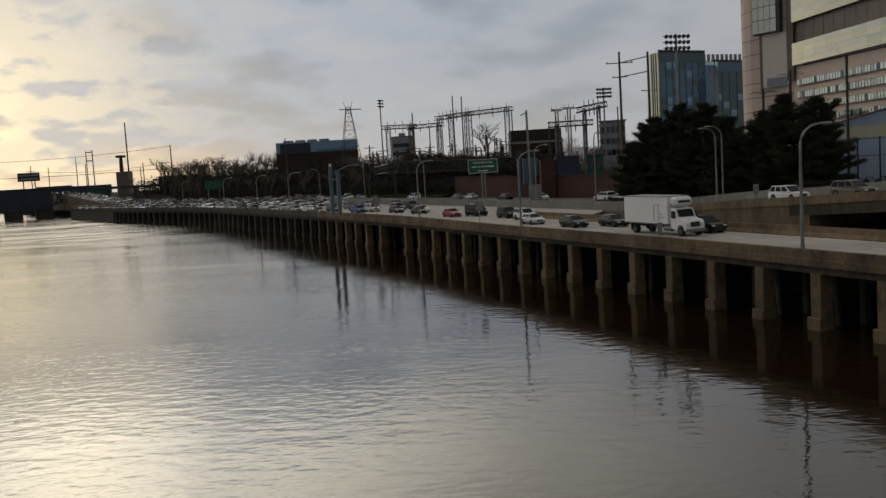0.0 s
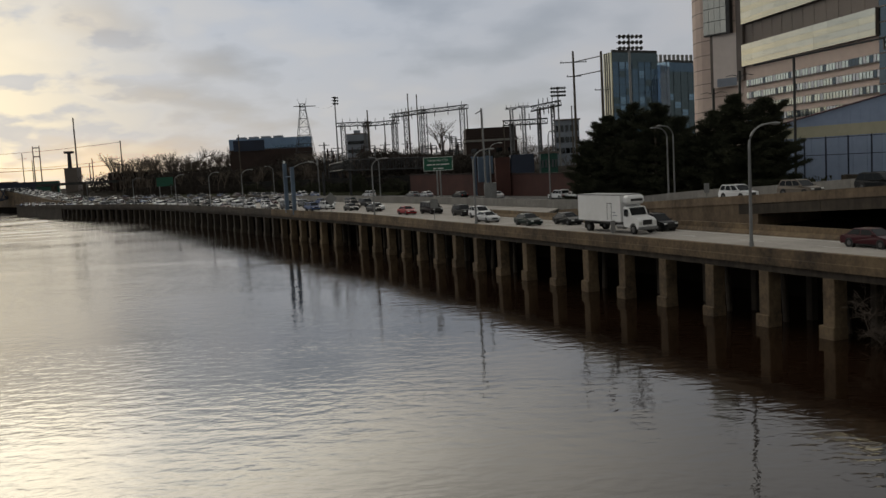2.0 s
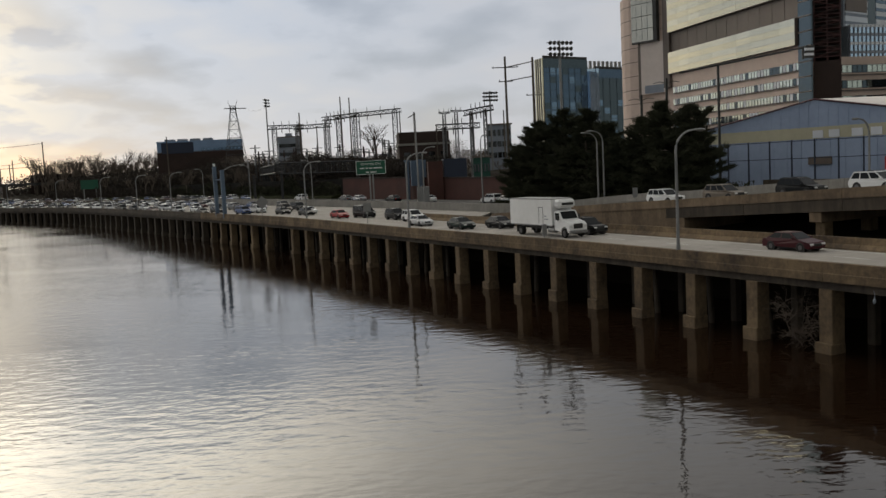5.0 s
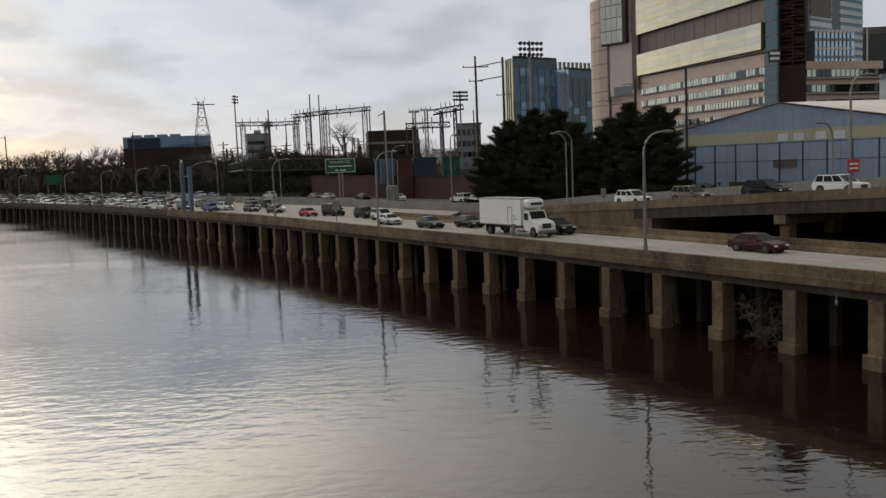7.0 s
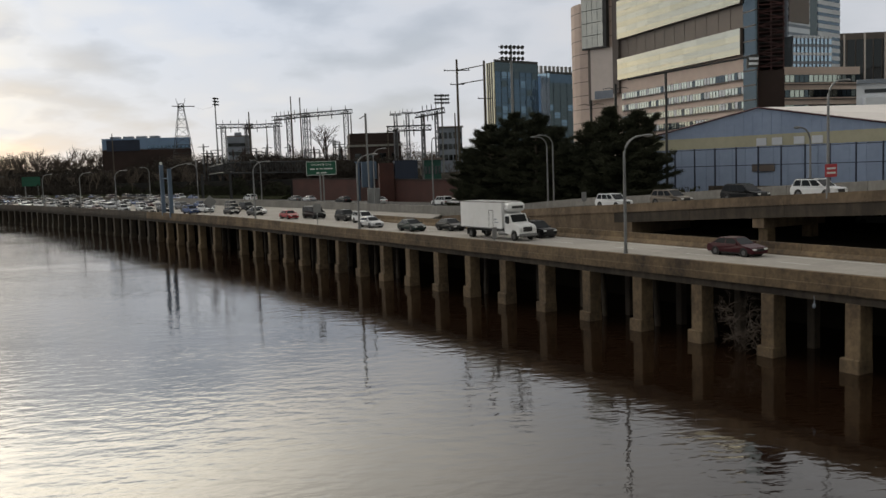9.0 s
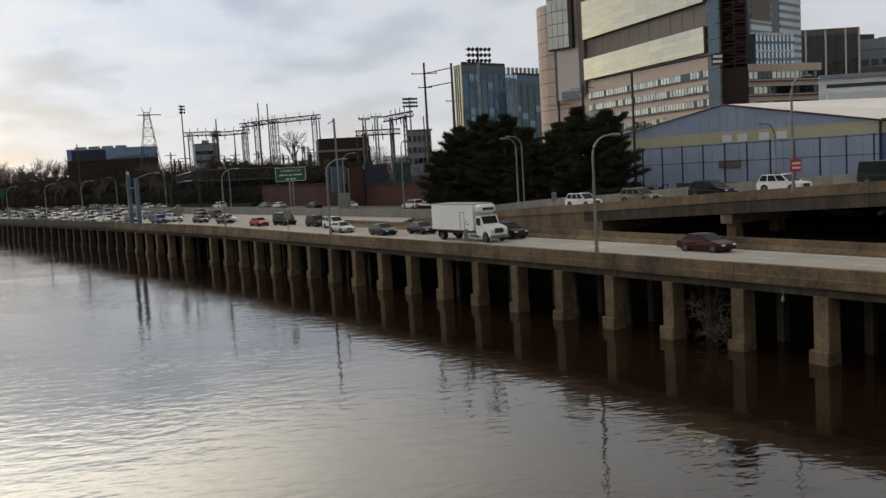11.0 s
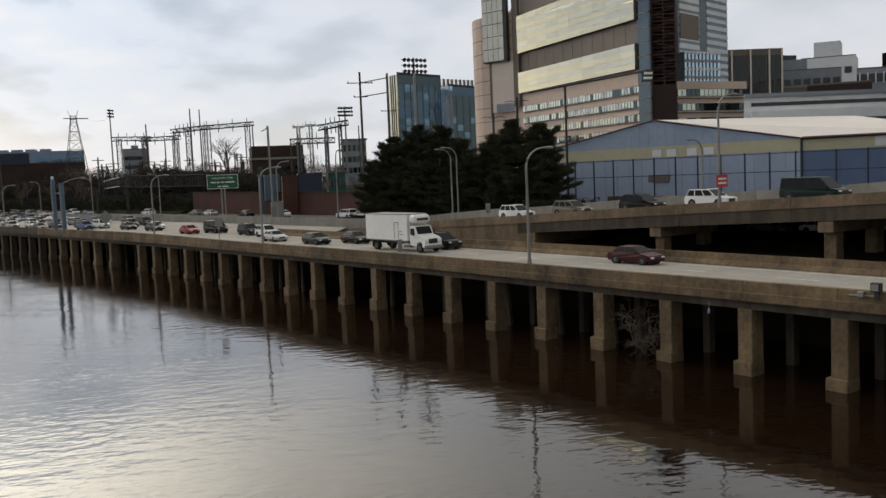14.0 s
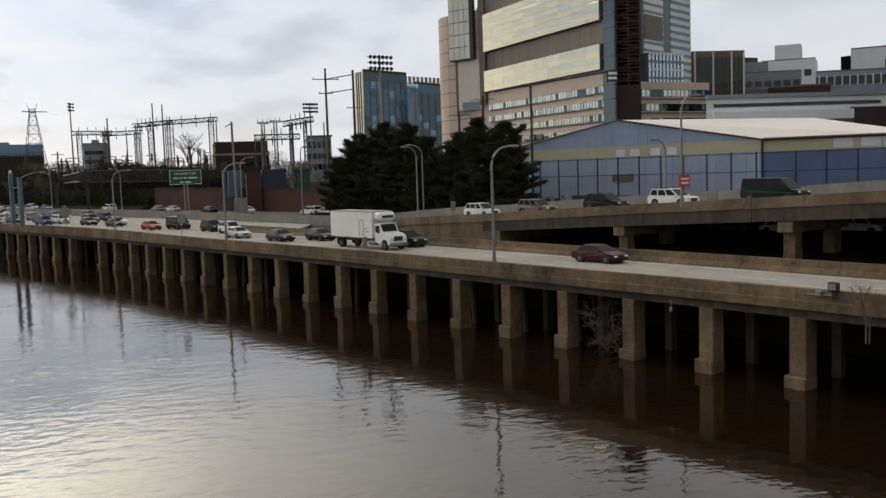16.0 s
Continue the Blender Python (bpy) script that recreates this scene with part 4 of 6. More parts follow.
for name, a, b, z0, z1, mat, lab in (("long_shed", (-196, 566), (-166, 576), 8, 20.5, BRICK_DARK, "distant dark shed with flat roof"),
                                     ("green_shed", (-262, 590), (-240, 597), 8, 17.6, GREEN_METAL, "distant green metal shed"),
                                     ("low_shed", (-285, 585), (-265, 590), 8, 18.5, DARK_PANEL, "distant low brown shed"),
                                     ("white_flats", (40, 262), (47, 261), 8, 24.5, GREY_PANEL, "distant pale flats with rows of windows"),
                                     ("green_roof_shed", (27.5, 203.1), (31.3, 202.6), 5, 14.7, GREEN_METAL, "green metal shed by the brick wall")):
    d = (Vector(b) - Vector(a)).normalized()
    n = Vector((-d.y, d.x)) * 10
    th = empty(name, label=lab, category="building")
    part("wall", prism(BM(), [a, b, tuple(Vector(b) + n), tuple(Vector(a) + n)], z0, z1), mat, th)
    part("roof", prism(BM(), [tuple(Vector(a) - d * 0.4 - n * 0.04), tuple(Vector(b) + d * 0.4 - n * 0.04), tuple(Vector(b) + n), tuple(Vector(a) + n)], z1 + 0.01, z1 + 0.4), DARK_PANEL, th)
    for i in range(5):
        part("window", slab(mixed(a, b, (i + 0.2) / 5), mixed(a, b, (i + 0.8) / 5), z1 - 3.2, z1 - 1.4, 0.15), GLASS_DARK, th)
        if name == "white_flats":
            for q in (6.4, 9.6):
                part("window", slab(mixed(a, b, (i + 0.1) / 5), mixed(a, b, (i + 0.9) / 5), z1 - q, z1 - q + 1.6, 0.15), GLASS_DARK, th)

# brick wall along the rail land with its pier and blue plant box
bw = empty("brick_boundary_wall", label="long red brick wall beside the highway", category="wall", kind="structure")
s = 279.0
while s > 194:
    e = max(s - 9.6, 193.0)
    zt = lerp([(193, 9.9), (230, 10.4), (279, 11.1)], s)
    part("wall_bay", sweep(BM(), e + 0.03, s, 5, [(45, 4), (45, zt), (45.5, zt), (45.5, 4)]), BRICK, bw)
    part("coping", sweep(BM(), e + 0.03, s, 5, [(44.85, zt), (44.85, zt + 0.3), (45.65, zt + 0.3), (45.65, zt)]), BRICK_DARK, bw)
    s = e
pier = empty("brick_pier", label="tall red brick pier with blue metal boxes", category="pier")
part("pier_shaft", box(BM(), (16.4, 194.8, 4), (19.6, 198, 14.3)), BRICK, pier)
part("blue_box", box(BM(), (13.2, 203.5, 9.0), (16.6, 207, 14.8)), BLUE_STEEL, pier)
part("blue_box", box(BM(), (19.9, 195.4, 9.8), (25.0, 199, 14.75)), BLUE_DARK, pier, "dark navy metal box")
cabn = empty("control_cabinet", label="grey steel control cabinet behind the barrier", category="cabinet")
part("case", box(BM(), (12.4, 176, 5), (14.8, 177, 9.3), None, 0.04), STEEL, cabn)
part("door", box(BM(), (12.6, 175.96, 5.4), (14.6, 175.99, 9.0)), STEEL, cabn)
tagged(link("dark_fence_wall", sweep(BM(), 279.2, 400, 6, [(46, 4.5), (46, 11.2), (46.4, 11.2), (46.4, 4.5)]), material("dark_fence_boards", (0.02, 0.019, 0.018), (0.011, 0.011, 0.01), 0.8, 0.95, spec=0.1)), "tall dark solid fence along the rail land", "fence", kind="structure")
tagged(link("grass_bank", sweep(BM(), 282, 470, 8, [(42.2, 5.0), (43.0, 6.4), (45.9, 7.2), (45.9, 4.0), (42.2, 4.0)]), GRASS), "dull winter grass bank", "grass", kind="structure")


# ---- steelwork of the substation ----
def gantry(x0, y0, x1, y1, z, zb=10.5, w=1.9, horns=True, name="substation_gantry", rise=0.0):
    th = empty(name, label="dark lattice steel substation gantry with insulators", category="gantry", group="substation gantries")
    for x, y, zz in ((x0, y0, z), (x1, y1, z + rise)):
        part("lattice_column", lattice(BM(), (x, y, zb), (x, y, zz), w * 0.8, 0.15, 0.075, 9), PALE_STEEL, th)
    d = Vector((x1 - x0, y1 - y0, rise))
    e = d.normalized() * 2.2
    part("lattice_beam", lattice(BM(), Vector((x0, y0, z)) - e, Vector((x1, y1, z + rise)) + e, 1.25, 0.14, 0.08, max(6, int(d.length / 1.8))), FRAME_STEEL, th)
    if horns:
        for t in (0.0, 0.33, 0.66, 1.0):
            p = Vector((x0, y0, z + 0.5)) + d * t
            part("horn", rod(BM(), p, p + Vector((0, 0, 1.6)), 0.12, 0.09, 5), DARK_STEEL, th)
            part("insulator", rod(BM(), p - Vector((0, 0.9, 0.8)), p - Vector((0, 0.9, 2.6)), 0.16, 0.10, 6), BRICK_DARK, th)
    return th


gantry(-27.0, 322.7, -18.9, 324.0, 30.0)
gantry(-18.9, 332.0, -8.8, 324.0, 30.0)
gantry(-8.1, 317.0, -4.0, 312.0, 31.9)
gantry(-4.0, 318.6, 2.2, 310.5, 32.4, w=2.4)
gantry(1.4, 310.5, 15.1, 303.8, 32.3, rise=0.4)
for x, y, zt in ((24.2, 230.7, 26.7), (27.3, 230.4, 27.0)):  # T-headed masts
    th = empty("substation_mast", label="grey lattice mast with a flat cross head", category="mast", group="substation masts")
    part("lattice_column", lattice(BM(), (x, y, 9.5), (x, y, zt), 0.75, 0.1, 0.05, 14), PALE_STEEL, th)
    part("head", lattice(BM(), (x - 1.5, y, zt + 0.2), (x + 1.5, y, zt + 0.2), 0.4, 0.07, 0.05, 4), FRAME_STEEL, th)
    for dx in (-1.2, 0, 1.2):
        part("horn", rod(BM(), (x + dx, y, zt + 0.4), (x + dx, y, zt + 1.2), 0.07, 0.05, 5), DARK_STEEL, th)
gantry(24.1, 231.6, 31.2, 230.8, 23.3, zb=9.5, w=0.8)
gantry(31.2, 229.9, 34.7, 229.4, 26.8, zb=9.5, w=0.9, rise=0.5)
pw = building("pale_works_building", [(-34.5, 428.5), (-24.5, 429.2), (-24, 440), (-35, 440)], 8, 30.6, GREY_PANEL, "distant pale blue-grey works building")
part("roof_plant", box(BM(), (-31, 430, 31.2), (-28, 434, 32.6)), GREY_PANEL, pw)
for i in range(4):
    part("window_strip", slab((-34, 428.5), (-25, 429.15), 14 + i * 4, 15.6 + i * 4, 0.15), GLASS_DARK, pw)
random.seed(5)
for i in range(46):  # switchgear on steel legs
    x = random.uniform(-34, 14)
    y = 281 + random.random() * 38 - x * 0.3
    th = empty("switchgear", label="grey switchgear post with insulator stack", category="switchgear", group="substation switchgear")
    h = random.uniform(4, 11)
    part("leg", rod(BM(), (x, y, 10.5), (x, y, 10.5 + h), 0.22, 0.18, 5), FRAME_STEEL, th)
    part("insulator", rod(BM(), (x, y, 10.5 + h), (x, y, 13.0 + h), 0.36, 0.2, 6), STEEL if i % 3 else BRICK_DARK, th)
    part("crossbar", rod(BM(), (x - 1.8, y, 12 + h), (x + 1.8, y, 12 + h), 0.12, 0.12, 4), FRAME_STEEL, th)
for i in range(5):
    x, y = -30 + i * 7.6, 300 - i * 2.7
    th = empty("transformer", label="grey transformer with cooling fins", category="transformer", group="substation transformers")
    part("tank", box(BM(), (x, y, 10.8), (x + 4.2, y + 3.2, 16.2), None, 0.1), FRAME_STEEL, th)
    for k in range(4):
        part("fin", box(BM(), (x + 0.3 + k * 0.95, y - 0.6, 11.4), (x + 0.7 + k * 0.95, y - 0.03, 15.8)), FRAME_STEEL, th)
    part("bushing", rod(BM(), (x + 2.1, y + 1.6, 16.2), (x + 2.1, y + 1.3, 19.4), 0.36, 0.18, 7), STEEL, th)
bs = empty("pipe_bridge", label="grey lattice truss bridge crossing behind the road", category="truss bridge")
part("truss", lattice(BM(), (-20.3, 256.5, 14.9), (1.35, 249.8, 14.4), 3.0, 0.2, 0.13, 14), FRAME_STEEL, bs)
v = along(350, 54)
part("truss", lattice(BM(), (v.x, v.y, 14.6), (-20.8, 256.7, 14.9), 2.4, 0.18, 0.1, 20), FRAME_STEEL, bs)
for x, y in ((-30, 275), (-20.3, 256.5), (1.3, 249.8)):
    part("leg", box(BM(), (x - 0.35, y - 0.35, 5.5), (x + 0.35, y + 0.35, 13.4)), FRAME_STEEL, bs)
for x, y in ((12.5, 207.1), (14.9, 202.0)):
    th = empty("steel_bent", label="blue-grey steel post of an old sign frame", category="post", group="steel posts by the brick wall")
    part("post_shaft", box(BM(), (x - 0.42, y - 0.42, 5), (x + 0.42, y + 0.42, 14.6), None, 0.05), BLUE_STEEL, th)
    part("head_plate", box(BM(), (x - 0.65, y - 0.6, 14.6), (x + 0.65, y + 0.6, 14.95)), BLUE_STEEL, th)


def pylon(x, y, zb, zt):
    th = empty("transmission_tower", label="slender tapering lattice transmission tower", category="pylon")
    part("tower_leg_frame", lattice(BM(), (x, y, zb), (x, y, zt - 4), 11, 0.15, 0.08, 8, 2.6), FRAME_STEEL, th)
    part("tower_head", lattice(BM(), (x, y, zt - 4), (x, y, zt - 1), 2.6, 0.14, 0.08, 2, 2.2), FRAME_STEEL, th)
    for dx in (-1.4, 1.4):
        part("horn", rod(BM(), (x + dx, y, zt - 1), (x + dx * 1.5, y, zt + 1.4), 0.13, 0.08, 5), FRAME_STEEL, th)
    part("cross_arm", rod(BM(), (x - 4, y, zt - 2), (x + 6, y, zt - 2.3), 0.2, 0.2, 4), DARK_STEEL, th)


pylon(-52.8, 416.6, 12, 46.5)


def pole(x, y, zb, zt, r=0.2, arms=(), mat=None, label="weathered dark wooden utility pole", cap=False):
    th = empty("utility_pole", label=label, category="pole", group="utility poles")
    part("shaft", rod(BM(), (x, y, zb), (x, y, zt), r, r * 0.65, 8), mat or WOOD, th)
    for z, half in arms:
        part("cross_arm", rod(BM(), (x - half, y, z), (x + half, y, z), 0.09, 0.09, 4), DARK_STEEL, th)
        for sx in (-1, 1):
            part("insulator", rod(BM(), (x + sx * half * 0.9, y, z), (x + sx * half * 0.9, y, z + 0.35), 0.09, 0.06, 5), DARK_STEEL, th)
    return th


for x, y, zb, zt, r, arms in ((-16.5, 296.6, 8, 33.0, 0.3, ()), (-3.0, 303.8, 8, 38.2, 0.28, ()), (0, 303.8, 8, 37.8, 0.28, ()), 
                              (30.7, 173.9, 5, 33.8, 0.3, ((31.7, 2.6), (29.0, 1.4))), (34.4, 165.5, 5, 32.5, 0.33, ()), (38.5, 185, 8, 29, 0.2, ((27, 1.6),)),
                              (34.5, 200, 8, 25, 0.2, ()), (-248.6, 654.4, 8, 63, 0.7, ()), (-255.4, 598, 8, 41.3, 0.5, ()), (-251.6, 599.3, 8, 41.7, 0.5, ()),
                              (-190.0, 575, 8, 41, 0.5, ()), (-268, 610, 8, 38, 0.4, ((34, 3),)), (-262.5, 612, 8, 33, 0.4, ()), (-240, 655, 8, 30, 0.5, ()), (-236, 650, 8, 33, 0.5, ()),
                              (-300, 610, 8, 34, 0.4, ((30, 2.5),)), (-283, 600, 8, 32, 0.4, ()), (-225, 660, 8, 27, 0.4, ()), (-296, 590, 8, 26, 0.4, ()), (-215, 640, 8, 29, 0.4, ((27, 2),)),
                              (-75, 375, 8, 31, 0.3, ()), (22, 230, 8, 24, 0.2, ()), (16, 290, 8, 31, 0.26, ()), (17, 240, 8, 28, 0.2, ()), (-11.5, 308, 8, 29, 0.26, ())):
    pole(x, y, zb, zt, r, arms, WOOD if y > 140 else DARK_STEEL)
for a, b, q in [((30.7, 173.9, z), (34.4, 165.5, z), 0.1) for z in (31.7, 29.0, 16.1)] + [((-255.4, 598, z), (-251.6, 599.3, z), 0.35) for z in (40.3, 34.5)]:
    tagged(link("pole_crossbar", rod(BM(), a, b, q, q, 4), DARK_STEEL), "steel crossbar tying paired utility poles", "crossbar", group="pole crossbars")


def wire(a, b, sag, r=0.05, k=14):
    bm = BM()
    pts = [Vector(a).lerp(Vector(b), t / k) - Vector((0, 0, sag * 4 * (t / k) * (1 - t / k))) for t in range(k + 1)]
    tube(bm, pts, [r] * (k + 1), 3)
    return tagged(link("overhead_wire", bm, DARK_STEEL), "thin sagging overhead wire between poles", "wire", group="overhead wires")


wire((-430, 560, 44), (-190, 575, 40), 6, 0.13)
wire((-430, 560, 31), (-190, 575, 26), 3, 0.2)
wire((-300, 610, 30), (-190, 575, 30), 3, 0.13)
wire((-46.8, 416.6, 44), (-29.4, 323.6, 37.5), 1.2, 0.03)


def rail_mast(x, y, zt, arm=None):
    th = empty("catenary_mast", label="dark steel railway catenary mast", category="mast", group="catenary masts")
    part("shaft", box(BM(), (x - 0.16, y - 0.16, 5), (x + 0.16, y + 0.16, zt)), BLACK_TRIM, th)
    if arm:
        back = Vector((x, y, zt)) + (Vector((x, y, zt)) - Vector(arm)) * 0.48
        part("beam", rod(BM(), back, arm, 0.15, 0.15, 4), BLACK_TRIM, th)
    else:
        for sx in (-1, 1):
            part("arm", tube(BM(), [(x, y, zt - 0.9), (x + sx * 0.9, y - sx * 0.35, zt - 0.55), (x + sx * 1.9, y - sx * 0.7, zt - 0.75)], [0.07, 0.06, 0.04], 5), DARK_STEEL, th)


rail_mast(57.4, 135.3, 26.6, (68.5, 130.1, 28.1))
rail_mast(50.1, 138.2, 25.2)
rail_mast(46.4, 139.5, 22.8)
flag = empty("striped_wind_sock", label="black and white striped round marker on a beam end", category="marker")
part("bracket", box(BM(), (68.4, 129.9, 26.4), (68.6, 130.2, 28.3)), DARK_STEEL, flag)
for i in range(5):
    part("stripe", box(BM(), (68.5 + i * 0.04, 129.5, 26.5 + i * 0.38), (69.9 + i * 0.04, 129.8, 26.86 + i * 0.38)), WHITE_PANEL if i % 2 else DARK_STEEL, flag)


def stadium_light(x, y, zb, zt, cols, rows, w, face):
    th = empty("stadium_light", label="tall floodlight mast with rows of lamps", category="floodlight", group="stadium floodlights")
    part("mast", rod(BM(), (x, y, zb), (x, y, zt), 0.3, 0.2, 8), STEEL, th)
    m = pose(x, y, zt, 0, 0, face)
    for r in range(rows):
        z = -0.4 - r * 1.05
        part("rack", box(BM(), (-w / 2, -0.08, z - 0.06), (w / 2, 0.08, z + 0.06), m), DARK_STEEL, th)
        for c in range(cols):
            q = -w / 2 + w * (c + 0.5) / cols
            part("lamp_head", rod(BM(), m @ Vector((q, -0.1, z + 0.05)), m @ Vector((q, -0.5, z - 0.1)), 0.2, 0.40, 8), DARK_STEEL, th)


stadium_light(39.6, 165.3, 6, 35.3, 6, 3, 5.2, 15)
stadium_light(-29.4, 323.6, 8, 40.2, 3, 3, 3.6, 60)
stadium_light(40.5, 256.8, 8, 34.0, 6, 3, 4.6, 10)


# ---- street lamps, signs, gantry on the viaduct ----
def street_lamp(s, off, zb, h, reach, side=1, twin=False, label="galvanised street lamp with a curved arm", sign=False, turn=0):
    """A tapered pole whose arm curves over the road."""
    m = place(s, off, zb, turn)
    th = empty("street_lamp", label=label, category="street lamp", group="street lamps")
    part("base", rod(BM(), m @ Vector((0, 0, -0.5)), m @ Vector((0, 0, 0.35)), 0.2, 0.17, 10), STEEL, th)
    part("pole", rod(BM(), m @ Vector((0, 0, 0.3)), m @ Vector((0, 0, h - 1.5)), 0.135, 0.10, 10), STEEL, th)
    for sg in ((side, -side) if twin else (side,)):
        pts = [m @ Vector((sg * reach * (1 - math.cos(a)) * 0.8, 0, h - 1.55 + 1.5 * math.sin(a))) for a in [math.pi / 2 * k / 7 for k in range(8)]]
        pts.append(m @ Vector((sg * reach, 0, h + 0.03)))
        arm = part("arm", tube(BM(), pts, [0.10 - 0.004 * k for k in range(9)], 8), STEEL, th)
        e = m @ Vector((sg * (reach + 0.35), 0, h - 0.02))
        head = BM()
        bmesh.ops.create_uvsphere(head, u_segments=10, v_segments=6, radius=1.0, matrix=Matrix.LocRotScale(e, m.to_quaternion(), (0.48, 0.2, 0.13)))
        part("lamp_head", head, STEEL, th)
    if sign:
        part("red_plate", box(BM(), (-0.75, -0.32, 1.35), (0.75, -0.26, 2.45), m), SIGN_RED, th, "small red warning plate")
        for z in (1.62, 2.0):
            part("lettering_bar", box(BM(), (-0.55, -0.335, z), (0.55, -0.322, z + 0.16), m), SIGN_WHITE, th)
    return th


street_lamp(111.7, rim(111.7) + 0.25, TOP - 0.14, 9.0, 2.1)
street_lamp(158.1, rim(158.1) + 0.25, TOP - 0.14, 9.0, 2.1)
street_lamp(193.9, rim(193.9) + 0.25, TOP - 0.14, 9.0, 2.1)
street_lamp(270.9, rim(270.9) + 0.25, TOP - 0.14, 9.0, 2.1)
street_lamp(300.1, rim(300.1) + 0.25, TOP - 0.14, 9.0, 2.1)
for s in (337.2, 386.9, 433.1):
    street_lamp(s, rim(s) + 0.25, TOP, 9.0, 2.1)
street_lamp(109.6, 21.15, lerp(RAMP_TOP, 109.6), 9.6, 2.1, sign=True, label="tall street lamp with a small red plate on the ramp")
street_lamp(162.2, 30.1, 7.5, 9.2, 1.9, -1)
street_lamp(161.5, 30.6, 7.3, 9.6, 1.9, -1)
street_lamp(119.0, 31.0, 8.6, 7.0, 1.6, -1)
street_lamp(209.9, 27.5, 6.6, 10.3, 2.1)
street_lamp(192.0, 28.8, 6.5, 11.5, 0.5)
for s in (262, 300, 338):
    street_lamp(s, 27.6, 6.7, 9.5, 1.8, -1)
th = empty("utility_pole", label="tall thin steel pole with a bracket head", category="pole", group="utility poles")
part("shaft", rod(BM(), (12.8, 176.9, 5), (12.7, 176.9, 24.0), 0.2, 0.14, 8), STEEL, th)
part("bracket", rod(BM(), (12.7, 176.9, 23.7), (11.4, 176.9, 23.0), 0.1, 0.1, 4), STEEL, th)


def sign_gantry(s):
    m = place(s, rim(s) + 0.3, TOP)
    th = empty("gantry_posts", label="pair of blue-grey steel gantry posts on the parapet", category="gantry post")
    for y, h in ((-0.75, 8.6), (4.2, 9.4)):
        part("post", box(BM(), (-0.35, y - 0.32, -0.9), (0.35, y + 0.32, h), m, 0.05), BLUE_STEEL, th)
    part("tie", box(BM(), (-0.12, -0.5, 6.6), (0.12, 4.0, 6.85), m), BLUE_STEEL, th)
    part("camera_box", box(BM(), (-0.2, 4.0, 9.4), (0.2, 4.4, 9.95), m, 0.05), SIGN_WHITE, th, "small pale camera housing")
    part("arm", tube(BM(), [m @ Vector((0, -0.7, 8.4)), m @ Vector((1.8, -0.9, 9.2)), m @ Vector((3.6, -1.0, 9.5))], [0.1, 0.09, 0.08], 6), STEEL, th)
    part("lamp_head", box(BM(), (3.5, -1.15, 9.42), (4.4, -0.85, 9.6), m, 0.04), STEEL, th)


sign_gantry(235.5)


def text_part(body, size, m, mat, parent, name="lettering"):
    cu = bpy.data.curves.new(name, "FONT")
    cu.body, cu.size, cu.extrude, cu.align_x, cu.align_y = body, size, 0.01, "CENTER", "CENTER"
    tmp = bpy.data.objects.new(name, cu)
    scene.collection.objects.link(tmp)
    dg = bpy.context.evaluated_depsgraph_get()
    me = bpy.data.meshes.new_from_object(tmp.evaluated_get(dg))
    bpy.data.objects.remove(tmp)
    me.transform(m)
    me.materials.clear()
    me.materials.append(mat)
    ob = new(name, me)
    ob.parent = parent
    return ob


def highway_sign():
    th = empty("highway_sign", label="green highway guide sign with white lettering", category="road sign")
    m = pose(3.8, 190.7, 12.2) @ Matrix.Scale(1.335, 4)
    part("panel", box(BM(), (-2.35, 0, 0), (2.35, 0.12, 2.2), m, 0.02), SIGN_GREEN, th)
    for lo, hi in (((-2.35, -0.02, 2.12), (2.35, 0, 2.18)), ((-2.35, -0.02, 0.02), (2.35, 0, 0.08)), ((-2.35, -0.02, 0.08), (-2.29, 0, 2.12)), ((2.29, -0.02, 0.08), (2.35, 0, 2.12))):
        part("border", box(BM(), lo, hi, m), SIGN_WHITE, th)
    text_part("University City", 0.52, m @ pose(0, -0.02, 1.68, 90), SIGN_WHITE, th)
    random.seed(2)
    for z, words in ((1.0, (0.75, 0.36, 0.5, 1.35)), (0.36, (0.5, 0.9))):
        x = -(sum(words) + 0.2 * (len(words) - 1)) / 2
        for wl in words:
            part("lettering_bar", box(BM(), (x, -0.02, z - 0.085), (x + wl, -0.002, z + 0.085), m), SIGN_WHITE, th)
            x += wl + 0.2
    for x in (-0.25, 0.25):
        part("post", box(BM(), (x - 0.12, 0.13, -7.5), (x + 0.12, 0.33, 1.8), m), STEEL, th)


highway_sign()
fs = empty("far_green_sign", label="distant green highway sign on posts", category="road sign")
A = along(470, 44)
part("panel", box(BM(), (A.x - 3.7, A.y, 11.2), (A.x + 3.7, A.y + 0.2, 15.2)), SIGN_GREEN, fs)
for dx in (-2.6, 2.6):
    part("post", box(BM(), (A.x + dx - 0.2, A.y + 0.2, 4.8), (A.x + dx + 0.2, A.y + 0.5, 13)), STEEL, fs)


def parapet_plate(s, h=1.9, w=0.65, off=0.25, zb=TOP, kite=False):
    m = place(s, off, zb)
    th = empty("road_plate", label="grey back of a small road sign on a post", category="road sign", group="small road signs")
    part("post", rod(BM(), m @ Vector((0, 0, -0.3)), m @ Vector((0, 0, h)), 0.05, 0.05, 6), STEEL, th)
    q = m @ pose(0, -0.06, h - 0.5, 0, 45 if kite else 0, 0)
    part("plate", box(BM(), (-w, -0.02, -w), (w, 0.02, w), q) if kite else box(BM(), (-w / 2, -0.02, -0.5), (w / 2, 0.02, 0.6), q), STEEL, th)


